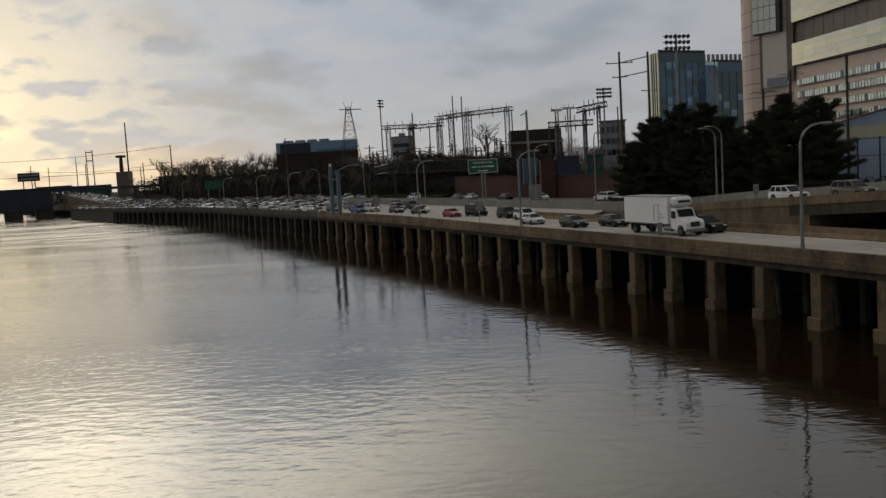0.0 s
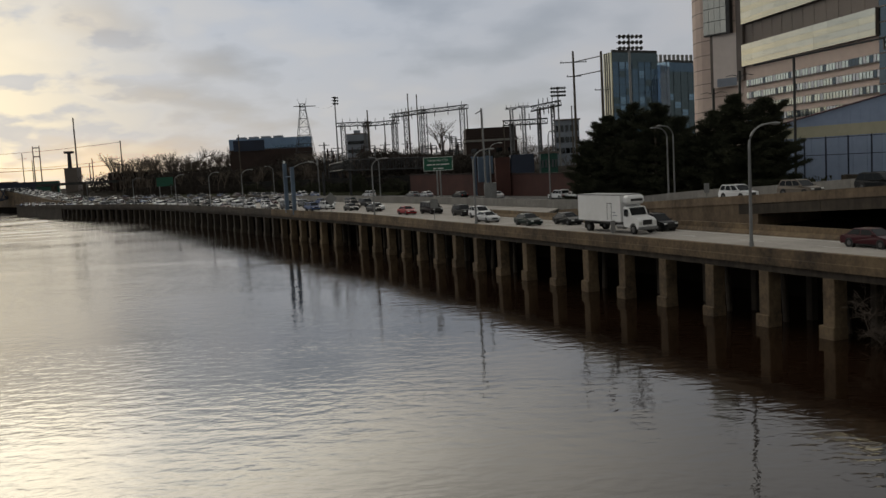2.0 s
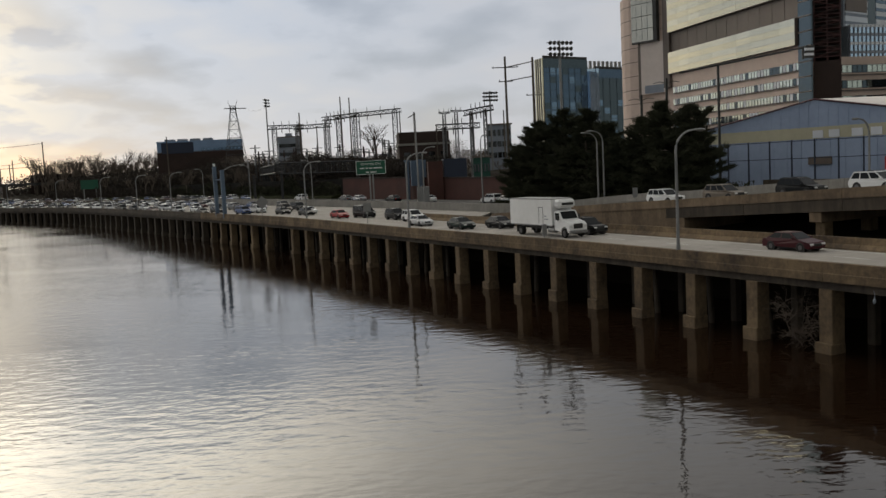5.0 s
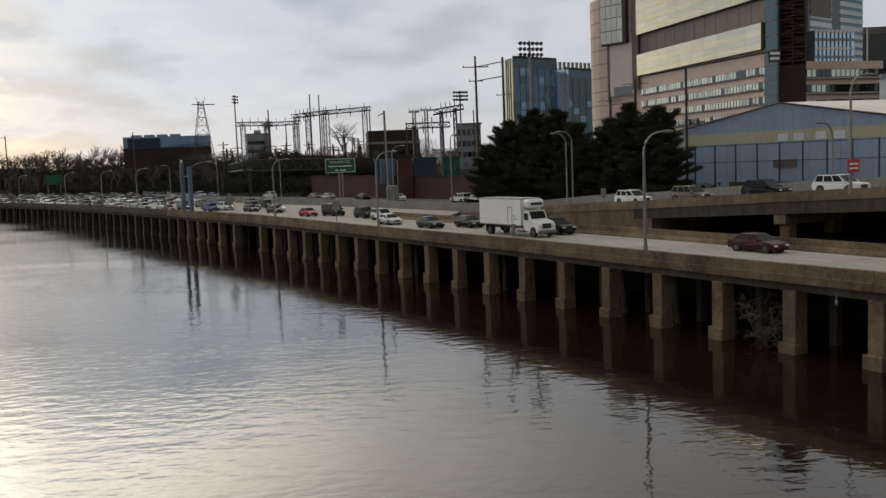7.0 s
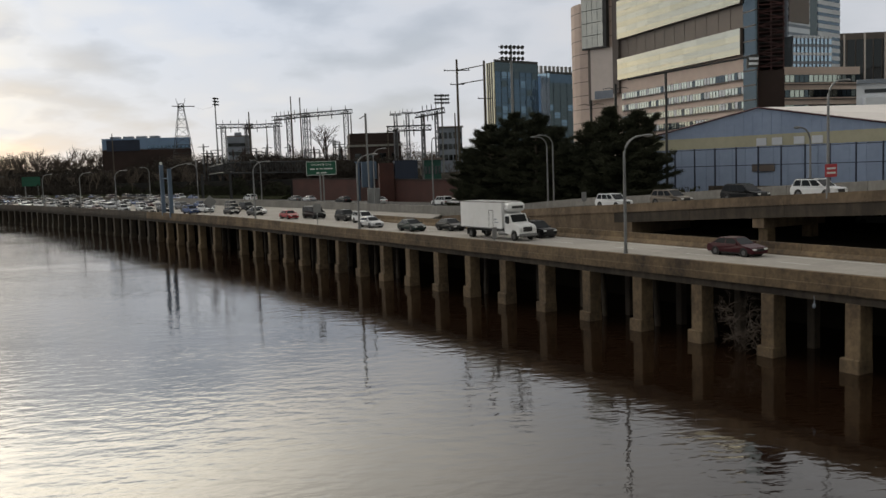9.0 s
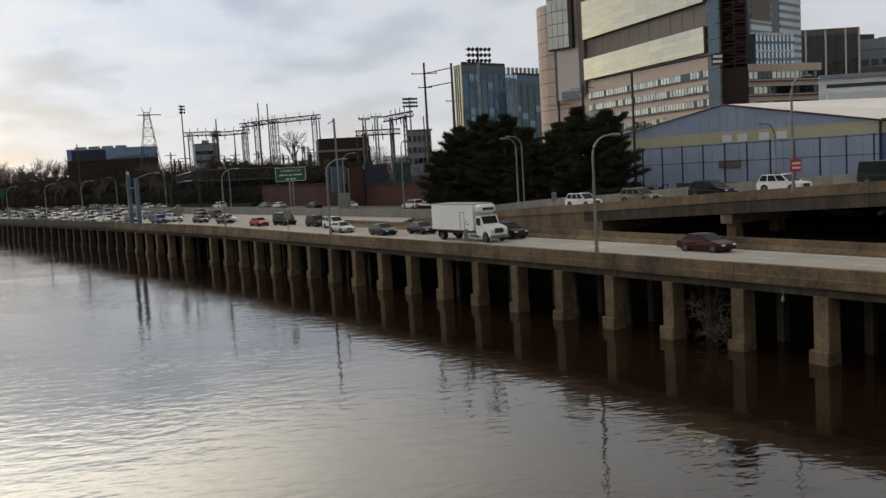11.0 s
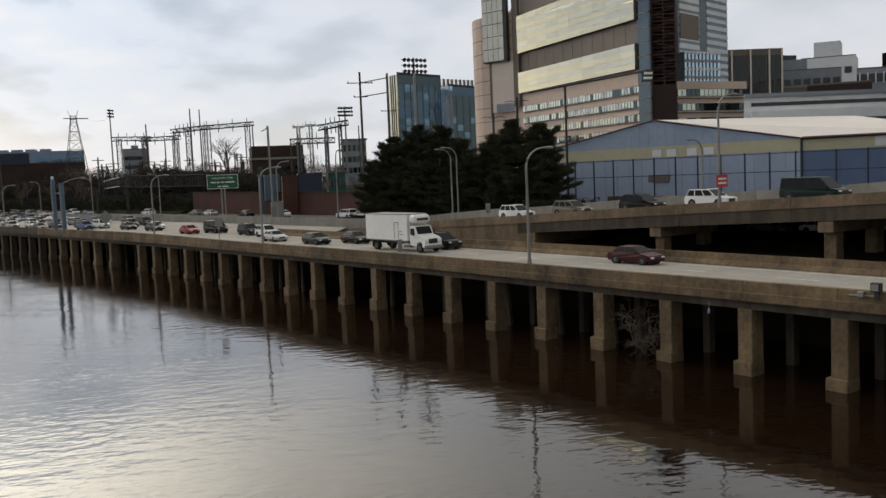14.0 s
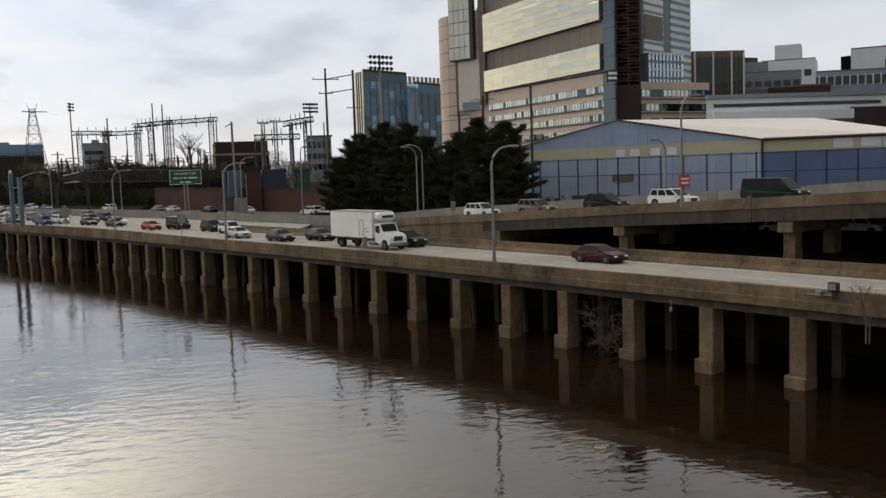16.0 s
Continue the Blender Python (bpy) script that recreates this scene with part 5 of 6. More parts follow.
parapet_plate(170.5, 2.6, 1.1, rim(170.5) + 0.25)
parapet_plate(213.9, 2.9, 0.85, rim(213.9) + 0.25, kite=True)
parapet_plate(129.8, 1.2, 0.5, rim(129.8) + 0.25, TOP - 0.14)
parapet_plate(142.8, 1.6, 0.7, 21.2, 7.75)
m = place(84.1, rim(84.1) - 0.05, TOP - 0.14)
fl = empty("floodlight", label="small black floodlight clamped to the parapet", category="floodlight")
part("housing", box(BM(), (-0.3, -0.28, 0.0), (0.05, 0.28, 0.5), m, 0.05), BLACK_TRIM, fl)
part("lens", box(BM(), (-0.32, -0.2, 0.07), (-0.302, 0.2, 0.42), m), STEEL, fl)
part("bracket", box(BM(), (-0.12, -0.12, -0.45), (-0.03, 0.12, 0.02), m), BLACK_TRIM, fl)
jb = empty("junction_box", label="small grey junction box on the parapet", category="junction box")
part("case", box(BM(), (-0.2, 0.7, -0.35), (0.02, 1.05, -0.05), m, 0.02), STEEL, jb)
part("conduit", rod(BM(), m @ Vector((-0.06, 0.1, -0.25)), m @ Vector((-0.06, 1.6, -0.3)), 0.04, 0.04, 5), STEEL, jb)


# ---- far bridge over the river ----
def far_bridge():
    th = empty("blue_truss_bridge", label="distant dark blue deck truss bridge over the river", category="bridge", kind="structure")
    A, B = Vector((-470, 300)), Vector((-222, 520))
    d = (B - A).normalized()
    part("deck", prism(BM(), [tuple(A), tuple(B), tuple(B + Vector((-8, 9))), tuple(A + Vector((-8, 9)))], 14.6, 16.6), BLUE_DARK, th)
    # plate drawn extra deep: the dark gap below the deck is made solid
    part("girder", slab(A, A.lerp(B, 0.93), 4.6, 14.6, 0.5), BLUE_DARK, th)
    for i in range(7):
        p, q = A.lerp(B, 0.93 + i * 0.01), A.lerp(B, 0.93 + (i + 1) * 0.01)
        zl = 7 + i * 0.9
        part("truss_bay", rod(rod(BM(), (*p, zl), (*q, 14.8), 0.35, 0.35, 4), (*p, 14.8), (*q, zl + 0.9), 0.35, 0.35, 4), BLUE_DARK, th)
        part("lower_chord", rod(BM(), (*p, zl), (*q, zl + 0.9), 0.45, 0.45, 4), BLUE_DARK, th)
    for t in (0.42, 0.6, 0.76, 0.875, 0.925):
        c = A.lerp(B, t)
        part("pier", prism(BM(), [tuple(c + Vector((-5, -3))), tuple(c + Vector((3, 2))), tuple(c + Vector((-1, 8))), tuple(c + Vector((-9, 4)))], -2, 14.6), CONCRETE_BROWN, th)
    C = Vector((-150, 572))
    part("approach_deck", prism(BM(), [tuple(B), tuple(C), tuple(C + Vector((-6, 10))), tuple(B + Vector((-6, 10)))], 14.4, 16.0), DARK_STEEL, th)
    for i in range(5):
        c = B.lerp(C, (i + 0.5) / 5)
        part("approach_pier", box(BM(), (c.x - 1, c.y, 5), (c.x + 1, c.y + 4, 14.4)), CONCRETE_BROWN, th)
    part("parapet", slab(A, B, 16.6, 17.4, 0.2), BLUE_DARK, th)
    bb = empty("billboard", label="dark billboard on posts beside the bridge", category="billboard")
    m = pose(-249, 503, 0, 0, 0, 25)
    part("board", box(BM(), (-5.8, -0.4, 21.6), (5.8, 0.4, 26.4), m), DARK_STEEL, bb)
    for z in (22.6, 24.6):
        part("lettering_bar", box(BM(), (-5, -0.5, z), (5, -0.42, z + 0.7), m), GREY_PANEL, bb)
    for x in (-3, 3):
        part("post", box(BM(), (x - 0.3, 0.4, 6), (x + 0.3, 0.9, 22), m), DARK_STEEL, bb)


far_bridge()


# ---- trees ----
def pine_mesh(h, spread, seed, lean=0.0):
    """Trunk and crown of a ragged white pine: whorled limbs carrying flat sprays of needle tufts."""
    rng = random.Random(seed)
    trunk, crown = BM(), BM()
    tube(trunk, [Vector((lean * t * h * 0.1, 0, h * t)) for t in (0, 0.3, 0.6, 0.85, 0.98)], [0.34, 0.27, 0.18, 0.09, 0.03], 8)

    def tuft(p, d, size):
        up = Vector((0, 0, 1))
        side = d.cross(up)
        side = side.normalized() if side.length > 0.01 else Vector((1, 0, 0))
        for _ in range(16):
            u = (d * rng.uniform(0.1, 1.0) + side * rng.uniform(-0.9, 0.9) + up * rng.uniform(-0.2, 0.75)).normalized()
            w = u.cross(Vector((rng.uniform(-1, 1), rng.uniform(-1, 1), rng.uniform(-1, 1)))).normalized() * size * 0.075
            o = p + Vector((rng.uniform(-1, 1), rng.uniform(-1, 1), rng.uniform(-0.6, 0.6))) * size * 0.8
            t = o + u * size * rng.uniform(0.9, 1.7)
            crown.faces.new([crown.verts.new(o - w), crown.verts.new(o + w), crown.verts.new(t)])

    z = h * 0.10
    while z < h * 0.985:
        t = z / h
        reach = spread * 1.06 * max(0.10, (1 - t ** 2.4) ** 0.85) * rng.uniform(0.8, 1.05)
        for k in range(rng.randint(4, 6)):
            a = rng.uniform(0, 2 * math.pi)
            ln = reach * rng.uniform(0.5, 1.28)
            d = Vector((math.cos(a), math.sin(a), 0))
            rise = rng.uniform(-0.02, 0.2) + 0.5 * t * t
            p0 = Vector((lean * t * h * 0.1, 0, z))
            pts = [p0 + d * ln * q + Vector((0, 0, ln * (rise * q - 0.12 * q * (1 - q) * 2))) for q in (0, 0.35, 0.7, 1.0)]
            tube(trunk, pts, [0.09 * (1 - t * 0.6), 0.06, 0.035, 0.012], 4)
            n = max(4, int(ln * 3.8))
            for j in range(n):
                q = 0.22 + 0.78 * (j + rng.random()) / n
                p = p0 + d * ln * q + Vector((0, 0, ln * (rise * q - 0.12 * q * (1 - q) * 2)))
                for sgn in (-1, 1):
                    side = Vector((-d.y, d.x, 0)) * sgn
                    ww = ln * 0.30 * (1.1 - q) + 0.25
                    for m_ in range(2):
                        tuft(p + side * ww * rng.random(), (d + side * rng.uniform(0, 0.9)).normalized(), rng.uniform(0.30, 0.52))
        z += h * rng.uniform(0.026, 0.046)
    return trunk, crown


def pine(x, y, zb, h, spread, seed, lean=0.0):
    th = empty("pine_tree", pose(x, y, zb), label="dark ragged evergreen pine beside the ramp", category="tree", group="pines by the ramp")
    tr, cr = pine_mesh(h, spread, seed, lean)
    part("trunk", tr, BARK, th)
    part("crown", cr, NEEDLES, th)


for x, y, h, w, seed, lean in ((31.7, 148.6, 14.0, 5.8, 3, -0.2), (34.2, 142.5, 15.9, 5.0, 5, 0.1), (36.3, 137, 15.0, 5.2, 8, 0.1), (38.6, 132, 12.8, 4.2, 9, 0.0),
                                (41.2, 124, 12.9, 4.6, 11, 0.1), (42.8, 120, 14.8, 4.5, 12, -0.1), (44.9, 115.5, 13.9, 4.9, 15, 0.2), (39.5, 128.5, 9.8, 4.8, 21, 0.0), (29.2, 153, 10.2, 4.4, 27, 0.0)):
    pine(x, y, 5.6, h, w, seed, lean)


def bare_tree(bm, base, h, rng, depth=5, spread=0.55, r=None, droop=0.0):
    """Recursive tapered limbs down to fine twigs."""
    def grow(p, d, ln, rad, lev):
        q = p + d * ln
        rod(bm, p, q, rad, rad * 0.68, 5 if lev > 2 else 3)
        if lev == 0:
            return
        for _ in range(rng.choice((2, 3, 3))):
            v = Vector((rng.uniform(-1, 1), rng.uniform(-1, 1), rng.uniform(-0.5, 0.8) - droop))
            nd = (d + v * spread).normalized()
            grow(p + d * ln * rng.uniform(0.55, 1.0), nd, ln * rng.uniform(0.6, 0.82), rad * 0.6, lev - 1)
    grow(Vector(base), Vector((rng.uniform(-0.06, 0.06), 0, 1)).normalized(), h * 0.30, r or h * 0.018, depth)
    return bm


def bare(x, y, zb, h, seed, depth=5, mat=None, name="bare_tree", spread=0.55):
    th = empty(name, pose(x, y, zb), label="leafless winter tree with fine twigs", category="tree", group="bare trees")
    part("crown", bare_tree(BM(), (0, 0, 0), h, random.Random(seed), depth, spread), mat or TWIG, th)
    return th


protos = [bare(-14 + 30 * i, 300 + 5 * i, 9.5, 12, 40 + i) for i in range(3)]
rng = random.Random(9)
bare(8.0, 312, 10.8, 24, 77, 6)
for i in range(64):  # belt of trees before the distant rail land
    t = i / 63
    x, y = -190 + 82 * t + rng.uniform(-4, 4), 560 - 20 * t + rng.uniform(-14, 14)
    k = rng.choice(protos)
    copy_thing(k, Matrix.Translation((x, y, 10)) @ Matrix.Rotation(rng.uniform(0, 6.28), 4, "Z") @ Matrix.Scale(rng.uniform(1.7, 2.5), 4))
for i in range(70):  # scrub behind the highway
    t = rng.random()
    x, y = -150 + 160 * t + rng.uniform(-5, 5), 450 - 210 * t + rng.uniform(0, 30)
    k = rng.choice(protos)
    copy_thing(k, Matrix.Translation((x, y, 8.5)) @ Matrix.Rotation(rng.uniform(0, 6.28), 4, "Z") @ Matrix.Scale(rng.uniform(0.6, 1.0), 4))
for i in range(46):  # open woods behind the substation
    x = -45 + 150 * i / 45 + rng.uniform(-3, 3)
    copy_thing(rng.choice(protos), Matrix.Translation((x, 372 + rng.uniform(-25, 40), 9)) @ Matrix.Rotation(rng.uniform(0, 6.28), 4, "Z") @ Matrix.Scale(rng.uniform(1.0, 1.5), 4))
for i in range(12):
    x = rng.uniform(18, 48)
    copy_thing(rng.choice(protos), Matrix.Translation((x, 232 + rng.uniform(0, 50), 8.5)) @ Matrix.Rotation(rng.uniform(0, 6.28), 4, "Z") @ Matrix.Scale(rng.uniform(0.5, 0.8), 4))


def dead_bush():
    th = empty("dead_bush", label="pale tangle of dead branches caught on the columns", category="bush")
    rng = random.Random(4)
    bm = BM()
    for _ in range(30):
        p = along(100.3 + rng.gauss(0, 0.75), rng.uniform(0.3, 1.5), rng.uniform(-0.3, 3.1))

        def grow(p, d, ln, rad, lev):
            q = p + d * ln
            rod(bm, p, q, rad, rad * 0.6, 4)
            if lev:
                for _ in range(3):
                    v = Vector((rng.uniform(-1, 1), rng.uniform(-1, 1), rng.uniform(-1.1, 0.8)))
                    grow(p + d * ln * rng.uniform(0.4, 1), (d + v * 0.7).normalized(), ln * rng.uniform(0.5, 0.85), rad * 0.62, lev - 1)
        grow(p, Vector((rng.uniform(-1, 1), rng.uniform(-0.5, 0.5), rng.uniform(-0.5, 1.1))).normalized(), rng.uniform(0.6, 1.0), 0.026, 4)
    part("branch_tangle", bm, TWIG_PALE, th)
    tw = empty("bare_bush", label="thin bare twigs rising over the parapet", category="bush")
    bm = BM()
    for _ in range(4):
        bare_tree(bm, along(81.1 + rng.uniform(-1.2, 1.2), 0.2, 3.4), 4.4, rng, 4, 0.6, 0.05)
    part("crown", bm, TWIG, tw)


dead_bush()


def snagged_bag():
    """A torn white bag hanging by a strand from the deck."""
    th = empty("plastic_bag", label="torn pale plastic bag snagged under the viaduct deck", category="bag")
    rng = random.Random(6)
    bm = BM()
    bmesh.ops.create_icosphere(bm, subdivisions=2, radius=0.13)
    for v in bm.verts:
        v.co = Vector((v.co.x * 0.9, v.co.y * 0.6, v.co.z * 1.3)) * rng.uniform(0.5, 1.15) + Vector((29.9, 48.84, 3.86))
    part("bag", bm, GREY_PANEL, th)
    part("strand", tube(BM(), [(29.9, 48.84, 3.95), (29.98, 48.9, 4.2), (29.95, 48.95, 4.46)], [0.03, 0.015, 0.015], 5), GREY_PANEL, th)


snagged_bag()


def thicket(name, count, line, z0, z1, size, mat, label, category, depth=1.0, seed=12):
    """A mass of small blades strewn along a line of the plan."""
    rng = random.Random(seed)
    co, fa = [], []
    for _ in range(count):
        u = rng.random() * (len(line) - 1)
        i = min(int(u), len(line) - 2)
        p = Vector(line[i]).lerp(Vector(line[i + 1]), u - i)
        lump = noise.noise(Vector((p.x * 0.11, p.y * 0.11, 2.0))) * 0.5 + 0.6
        z = z0 + (z1 - z0) * lump * rng.random() ** 0.8
        o = Vector((p.x + rng.uniform(-depth, depth), p.y + rng.uniform(-depth, depth), z))
        for _k in range(3):
            co.append(o + Vector((rng.uniform(-1, 1), rng.uniform(-1, 1), rng.uniform(-1, 1.3))) * size)
        fa.append((len(co) - 3, len(co) - 2, len(co) - 1))
    me = bpy.data.meshes.new(name)
    me.from_pydata(co, [], fa)
    me.materials.append(mat)
    return tagged(new(name, me), label, category, kind="stuff")


SCRUB = material("dark_winter_scrub", (0.040, 0.030, 0.022), (0.020, 0.016, 0.012), 0.5, 0.95)
thicket("hedge", 12000, [tuple(along(q, 45.0)) for q in (282, 310, 340, 370, 400)], 6, 12.8, 0.30, NEEDLES, "dark evergreen hedge along the fence", "hedge", 0.9)
thicket("scrub", 170000, [tuple(along(q, 62)) for q in (262, 300, 340, 380, 430, 480, 530)], 8, 20.5, 0.42, SCRUB, "dark leafless scrub behind the highway", "scrub", 6.0, 13)
thicket("roadside_scrub", 50000, [tuple(along(q, 47.5)) for q in (284, 300, 340, 380, 430, 480, 540)], 6, 13.0, 0.32, SCRUB, "dark winter brush along the highway fence", "scrub", 2.6, 19)
thicket("far_scrub", 26000, [(-215, 590), (-150, 560), (-100, 530), (-40, 480)], 8, 29.0, 0.7, SCRUB, "dark leafless woods in the distance", "scrub", 9.0, 14)
thicket("back_woods", 150000, [(-50, 395), (0, 405), (60, 395), (110, 380)], 8, 26.0, 0.26, TWIG, "brown leafless woods behind the substation", "scrub", 9.0, 23)
thicket("undergrowth", 9000, [(30, 162), (41, 130), (50, 112)], 5, 10.0, 0.3, NEEDLES, "dark undergrowth below the pines", "scrub", 2.0, 15)


def crash_cushion(s0):
    """Dark impact attenuator before the barrier's nose."""
    th = empty("crash_cushion", label="dark steel crash cushion before the barrier nose", category="crash cushion")
    for i in range(7):
        m = place(s0 + i * 1.15, WIDE - 0.3, DECK)
        part("bay", box(BM(), (-0.42, -0.55, 0.12), (0.42, 0.52, 0.78), m, 0.05), DARK_STEEL, th)
        part("rail", box(BM(), (-0.47, -0.58, 0.45), (-0.43, 0.56, 0.72), m), STEEL, th)
    m = place(s0 + 7.6, WIDE - 0.3, DECK)
    part("nose", box(BM(), (-0.4, -0.5, 0.1), (0.4, 0.3, 0.85), m, 0.2), SIGN_WHITE, th)


crash_cushion(183.2)


# ---- vehicles ----
PAINTS = {
    "white": paint("white", (0.72, 0.73, 0.74)), "silver": paint("silver", (0.42, 0.43, 0.45), 0.5), "grey": paint("grey", (0.16, 0.165, 0.17), 0.4),
    "black": paint("black", (0.006, 0.007, 0.008)), "red": paint("red", (0.30, 0.02, 0.025)), "maroon": paint("maroon", (0.05, 0.008, 0.012)),
    "blue": paint("blue", (0.05, 0.085, 0.20), 0.2), "pale_blue": paint("pale_blue", (0.45, 0.55, 0.60), 0.3), "green": paint("green", (0.005, 0.018, 0.015)),
    "tan": paint("tan", (0.17, 0.145, 0.12), 0.3),
}
# length, width, belt height, roof height, cabin base rear/front, cabin roof rear/front, hood height, tail height, wheel radius
SHAPES = {
    "sedan": (4.8, 1.82, 0.93, 1.44, -1.95, 1.15, -1.15, 0.28, 0.80, 0.92, 0.33),
    "hatchback": (4.3, 1.76, 0.95, 1.50, -2.0, 1.10, -1.55, 0.25, 0.82, 0.96, 0.32),
    "suv": (4.85, 1.92, 1.04, 1.74, -2.28, 1.25, -1.85, 0.30, 1.00, 1.06, 0.38),
    "minivan": (5.1, 1.96, 1.05, 1.78, -2.45, 1.65, -2.25, 0.70, 0.96, 1.06, 0.35),
    "van": (5.6, 2.02, 1.10, 2.06, -2.75, 1.95, -2.62, 0.95, 1.06, 1.10, 0.38),
    "pickup": (5.8, 2.0, 1.14, 1.90, -1.15, 1.45, -0.95, 0.55, 1.12, 1.14, 0.42),
}
WORDS = {"sedan": "sedan", "hatchback": "hatchback", "suv": "sport utility vehicle", "minivan": "minivan", "van": "passenger van", "pickup": "pickup truck"}


def wheel(parent, x, y, r, w=0.24, lite=False):
    sx = 1 if x > 0 else -1
    bm = BM()
    n = 18
    prof = [(-w / 2, r * 0.62), (-w / 2, r * 0.93), (-w * 0.32, r), (w * 0.32, r), (w / 2, r * 0.93), (w / 2, r * 0.62)]
    rings = [[bm.verts.new((x + a, y + q * math.cos(2 * math.pi * i / n), r + q * math.sin(2 * math.pi * i / n))) for i in range(n)] for a, q in prof]
    for r0, r1 in zip(rings, rings[1:]):
        for i in range(n):
            bm.faces.new((r0[i], r1[i], r1[(i + 1) % n], r0[(i + 1) % n]))
    wh_ = part("wheel", bm, TYRE, parent)
    if lite:
        return
    rim = rod(BM(), (x - sx * w * 0.3, y, r), (x + sx * w * 0.42, y, r), r * 0.62, r * 0.60, 14)
    for i in range(5):
        a = 2 * math.pi * i / 5
        box(rim, (-0.02, -0.035, 0.05), (0.02, 0.035, r * 0.58), pose(x + sx * w * 0.44, y, r, math.degrees(a)))
    part("rim", rim, RIM, wh_)


def quad_panel(bm, q, u0, u1, v0, v1, out):
    """A thin pane set on the four-cornered face q (corners counter-clockwise from outside)."""
    a, b, c, d = (Vector(p) for p in q)
    n = (b - a).cross(d - a).normalized()
    at = lambda u, v: a.lerp(b, u).lerp(d.lerp(c, u), v)
    lo = [bm.verts.new(at(u, v) - n * 0.01) for u, v in ((u0, v0), (u1, v0), (u1, v1), (u0, v1))]
    hi = [bm.verts.new(at(u, v) + n * out) for u, v in ((u0, v0), (u1, v0), (u1, v1), (u0, v1))]
    bm.faces.new(hi)
    for i in range(4):
        j = (i + 1) % 4
        bm.faces.new((lo[i], lo[j], hi[j], hi[i]))
    return bm


def car(kind, colour, lit=False, lite=False):
    """A road vehicle; local +y is forward, origin on the road."""
    L, W, belt, top, cb0, cb1, ct0, ct1, hood, tail, r = SHAPES[kind]
    mat = PAINTS[colour]
    th = empty("car" if kind not in ("pickup", "van", "minivan") else {"pickup": "pickup_truck", "van": "van", "minivan": "minivan"}[kind],
               label="%s %s with dark windows on the highway" % (colour.replace("_", " "), WORDS[kind]), category="car" if kind != "pickup" else "pickup truck", group="highway traffic")
    h = L / 2
    yr, yf = -h + 0.98, h - 0.92
    g = 0.24 if kind in ("sedan", "hatchback") else 0.32

    def arch(c):
        R = r + 0.07
        return [(c + R * math.cos(a), max(g, r + R * math.sin(a))) for a in [math.pi - math.pi * k / 7 for k in range(8)]]
    out = [(-h + 0.10, g)] + arch(yr) + arch(yf) + [(h - 0.12, g), (h, g + 0.22), (h - 0.03, hood - 0.22), (h - 0.22, hood - 0.06), (cb1 + 0.1, belt - 0.02), (cb1, belt)]
    out += [(cb0, belt), (-h + 0.22, tail), (-h + 0.04, tail - 0.16), (-h, g + 0.3)]
    bm = BM()
    sides = []
    for sx in (-1, 1):
        sides.append([bm.verts.new((sx * (W / 2 - (0.07 if z > belt - 0.12 else 0.0) - (0.09 if abs(y) > h - 0.2 else 0.0)), y, z)) for y, z in out])
    k = len(out)
    for i in range(k):
        j = (i + 1) % k
        bm.faces.new((sides[0][i], sides[0][j], sides[1][j], sides[1][i]))
    bm.faces.new(sides[0][::-1])
    bm.faces.new(sides[1])
    bmesh.ops.recalc_face_normals(bm, faces=bm.faces)
    part("body", bm, mat, th)
    if kind == "pickup":
        part("bed", box(BM(), (-W / 2 + 0.14, -h + 0.14, belt - 0.06), (W / 2 - 0.14, cb0 - 0.05, belt + 0.005)), BLACK_TRIM, th, "dark open load bed")
    wb, wt = W / 2 - 0.08, W / 2 - (0.26 if kind in ("sedan", "hatchback") else 0.18)
    lo = [(-wb, cb0, belt - 0.01), (wb, cb0, belt - 0.01), (wb, cb1, belt - 0.01), (-wb, cb1, belt - 0.01)]
    hi = [(-wt, ct0, top), (wt, ct0, top), (wt, ct1, top), (-wt, ct1, top)]
    bm = BM()
    va, vb = [bm.verts.new(c) for c in lo], [bm.verts.new(c) for c in hi]
    for i in range(4):
        j = (i + 1) % 4
        bm.faces.new((va[i], va[j], vb[j], vb[i]))
    bm.faces.new(vb)
    bm.faces.new(va[::-1])
    bmesh.ops.bevel(bm, geom=[e for e in bm.edges if all(v.co.z > top - 0.01 for v in e.verts)], offset=0.06, segments=2, affect="EDGES", profile=0.6)
    part("cabin", bm, mat, th)
    part("windscreen", quad_panel(BM(), (lo[2], lo[3], hi[3], hi[2]), 0.05, 0.95, 0.06, 0.90, 0.012), CAR_GLASS, th)
    part("rear_window", quad_panel(BM(), (lo[0], lo[1], hi[1], hi[0]), 0.07, 0.93, 0.14, 0.88, 0.012), CAR_GLASS, th)
    cuts = ((0.06, 0.46), (0.50, 0.93)) if kind in ("sedan", "hatchback", "pickup") else ((0.04, 0.29), (0.33, 0.62), (0.66, 0.95))
    for u0, u1 in cuts:
        part("side_window", quad_panel(BM(), (lo[1], lo[2], hi[2], hi[1]), u0, u1, 0.12, 0.86, 0.012), CAR_GLASS, th)
        part("side_window", quad_panel(BM(), (lo[3], lo[0], hi[0], hi[3]), 1 - u1, 1 - u0, 0.12, 0.86, 0.012), CAR_GLASS, th)
    for sx in (-1, 1):
        x = sx * (W / 2 - 0.30)
        part("headlight", box(BM(), (x - 0.2, h - 0.26, hood - 0.30), (x + 0.2, h - 0.012, hood - 0.14), None, 0.03), LAMP_LIT if lit else LAMP_CLEAR, th)
        if not lite:
            part("tail_light", box(BM(), (x - 0.18, -h + 0.01, tail - 0.32), (x + 0.18, -h + 0.2, tail - 0.14), None, 0.03), LAMP_RED, th)
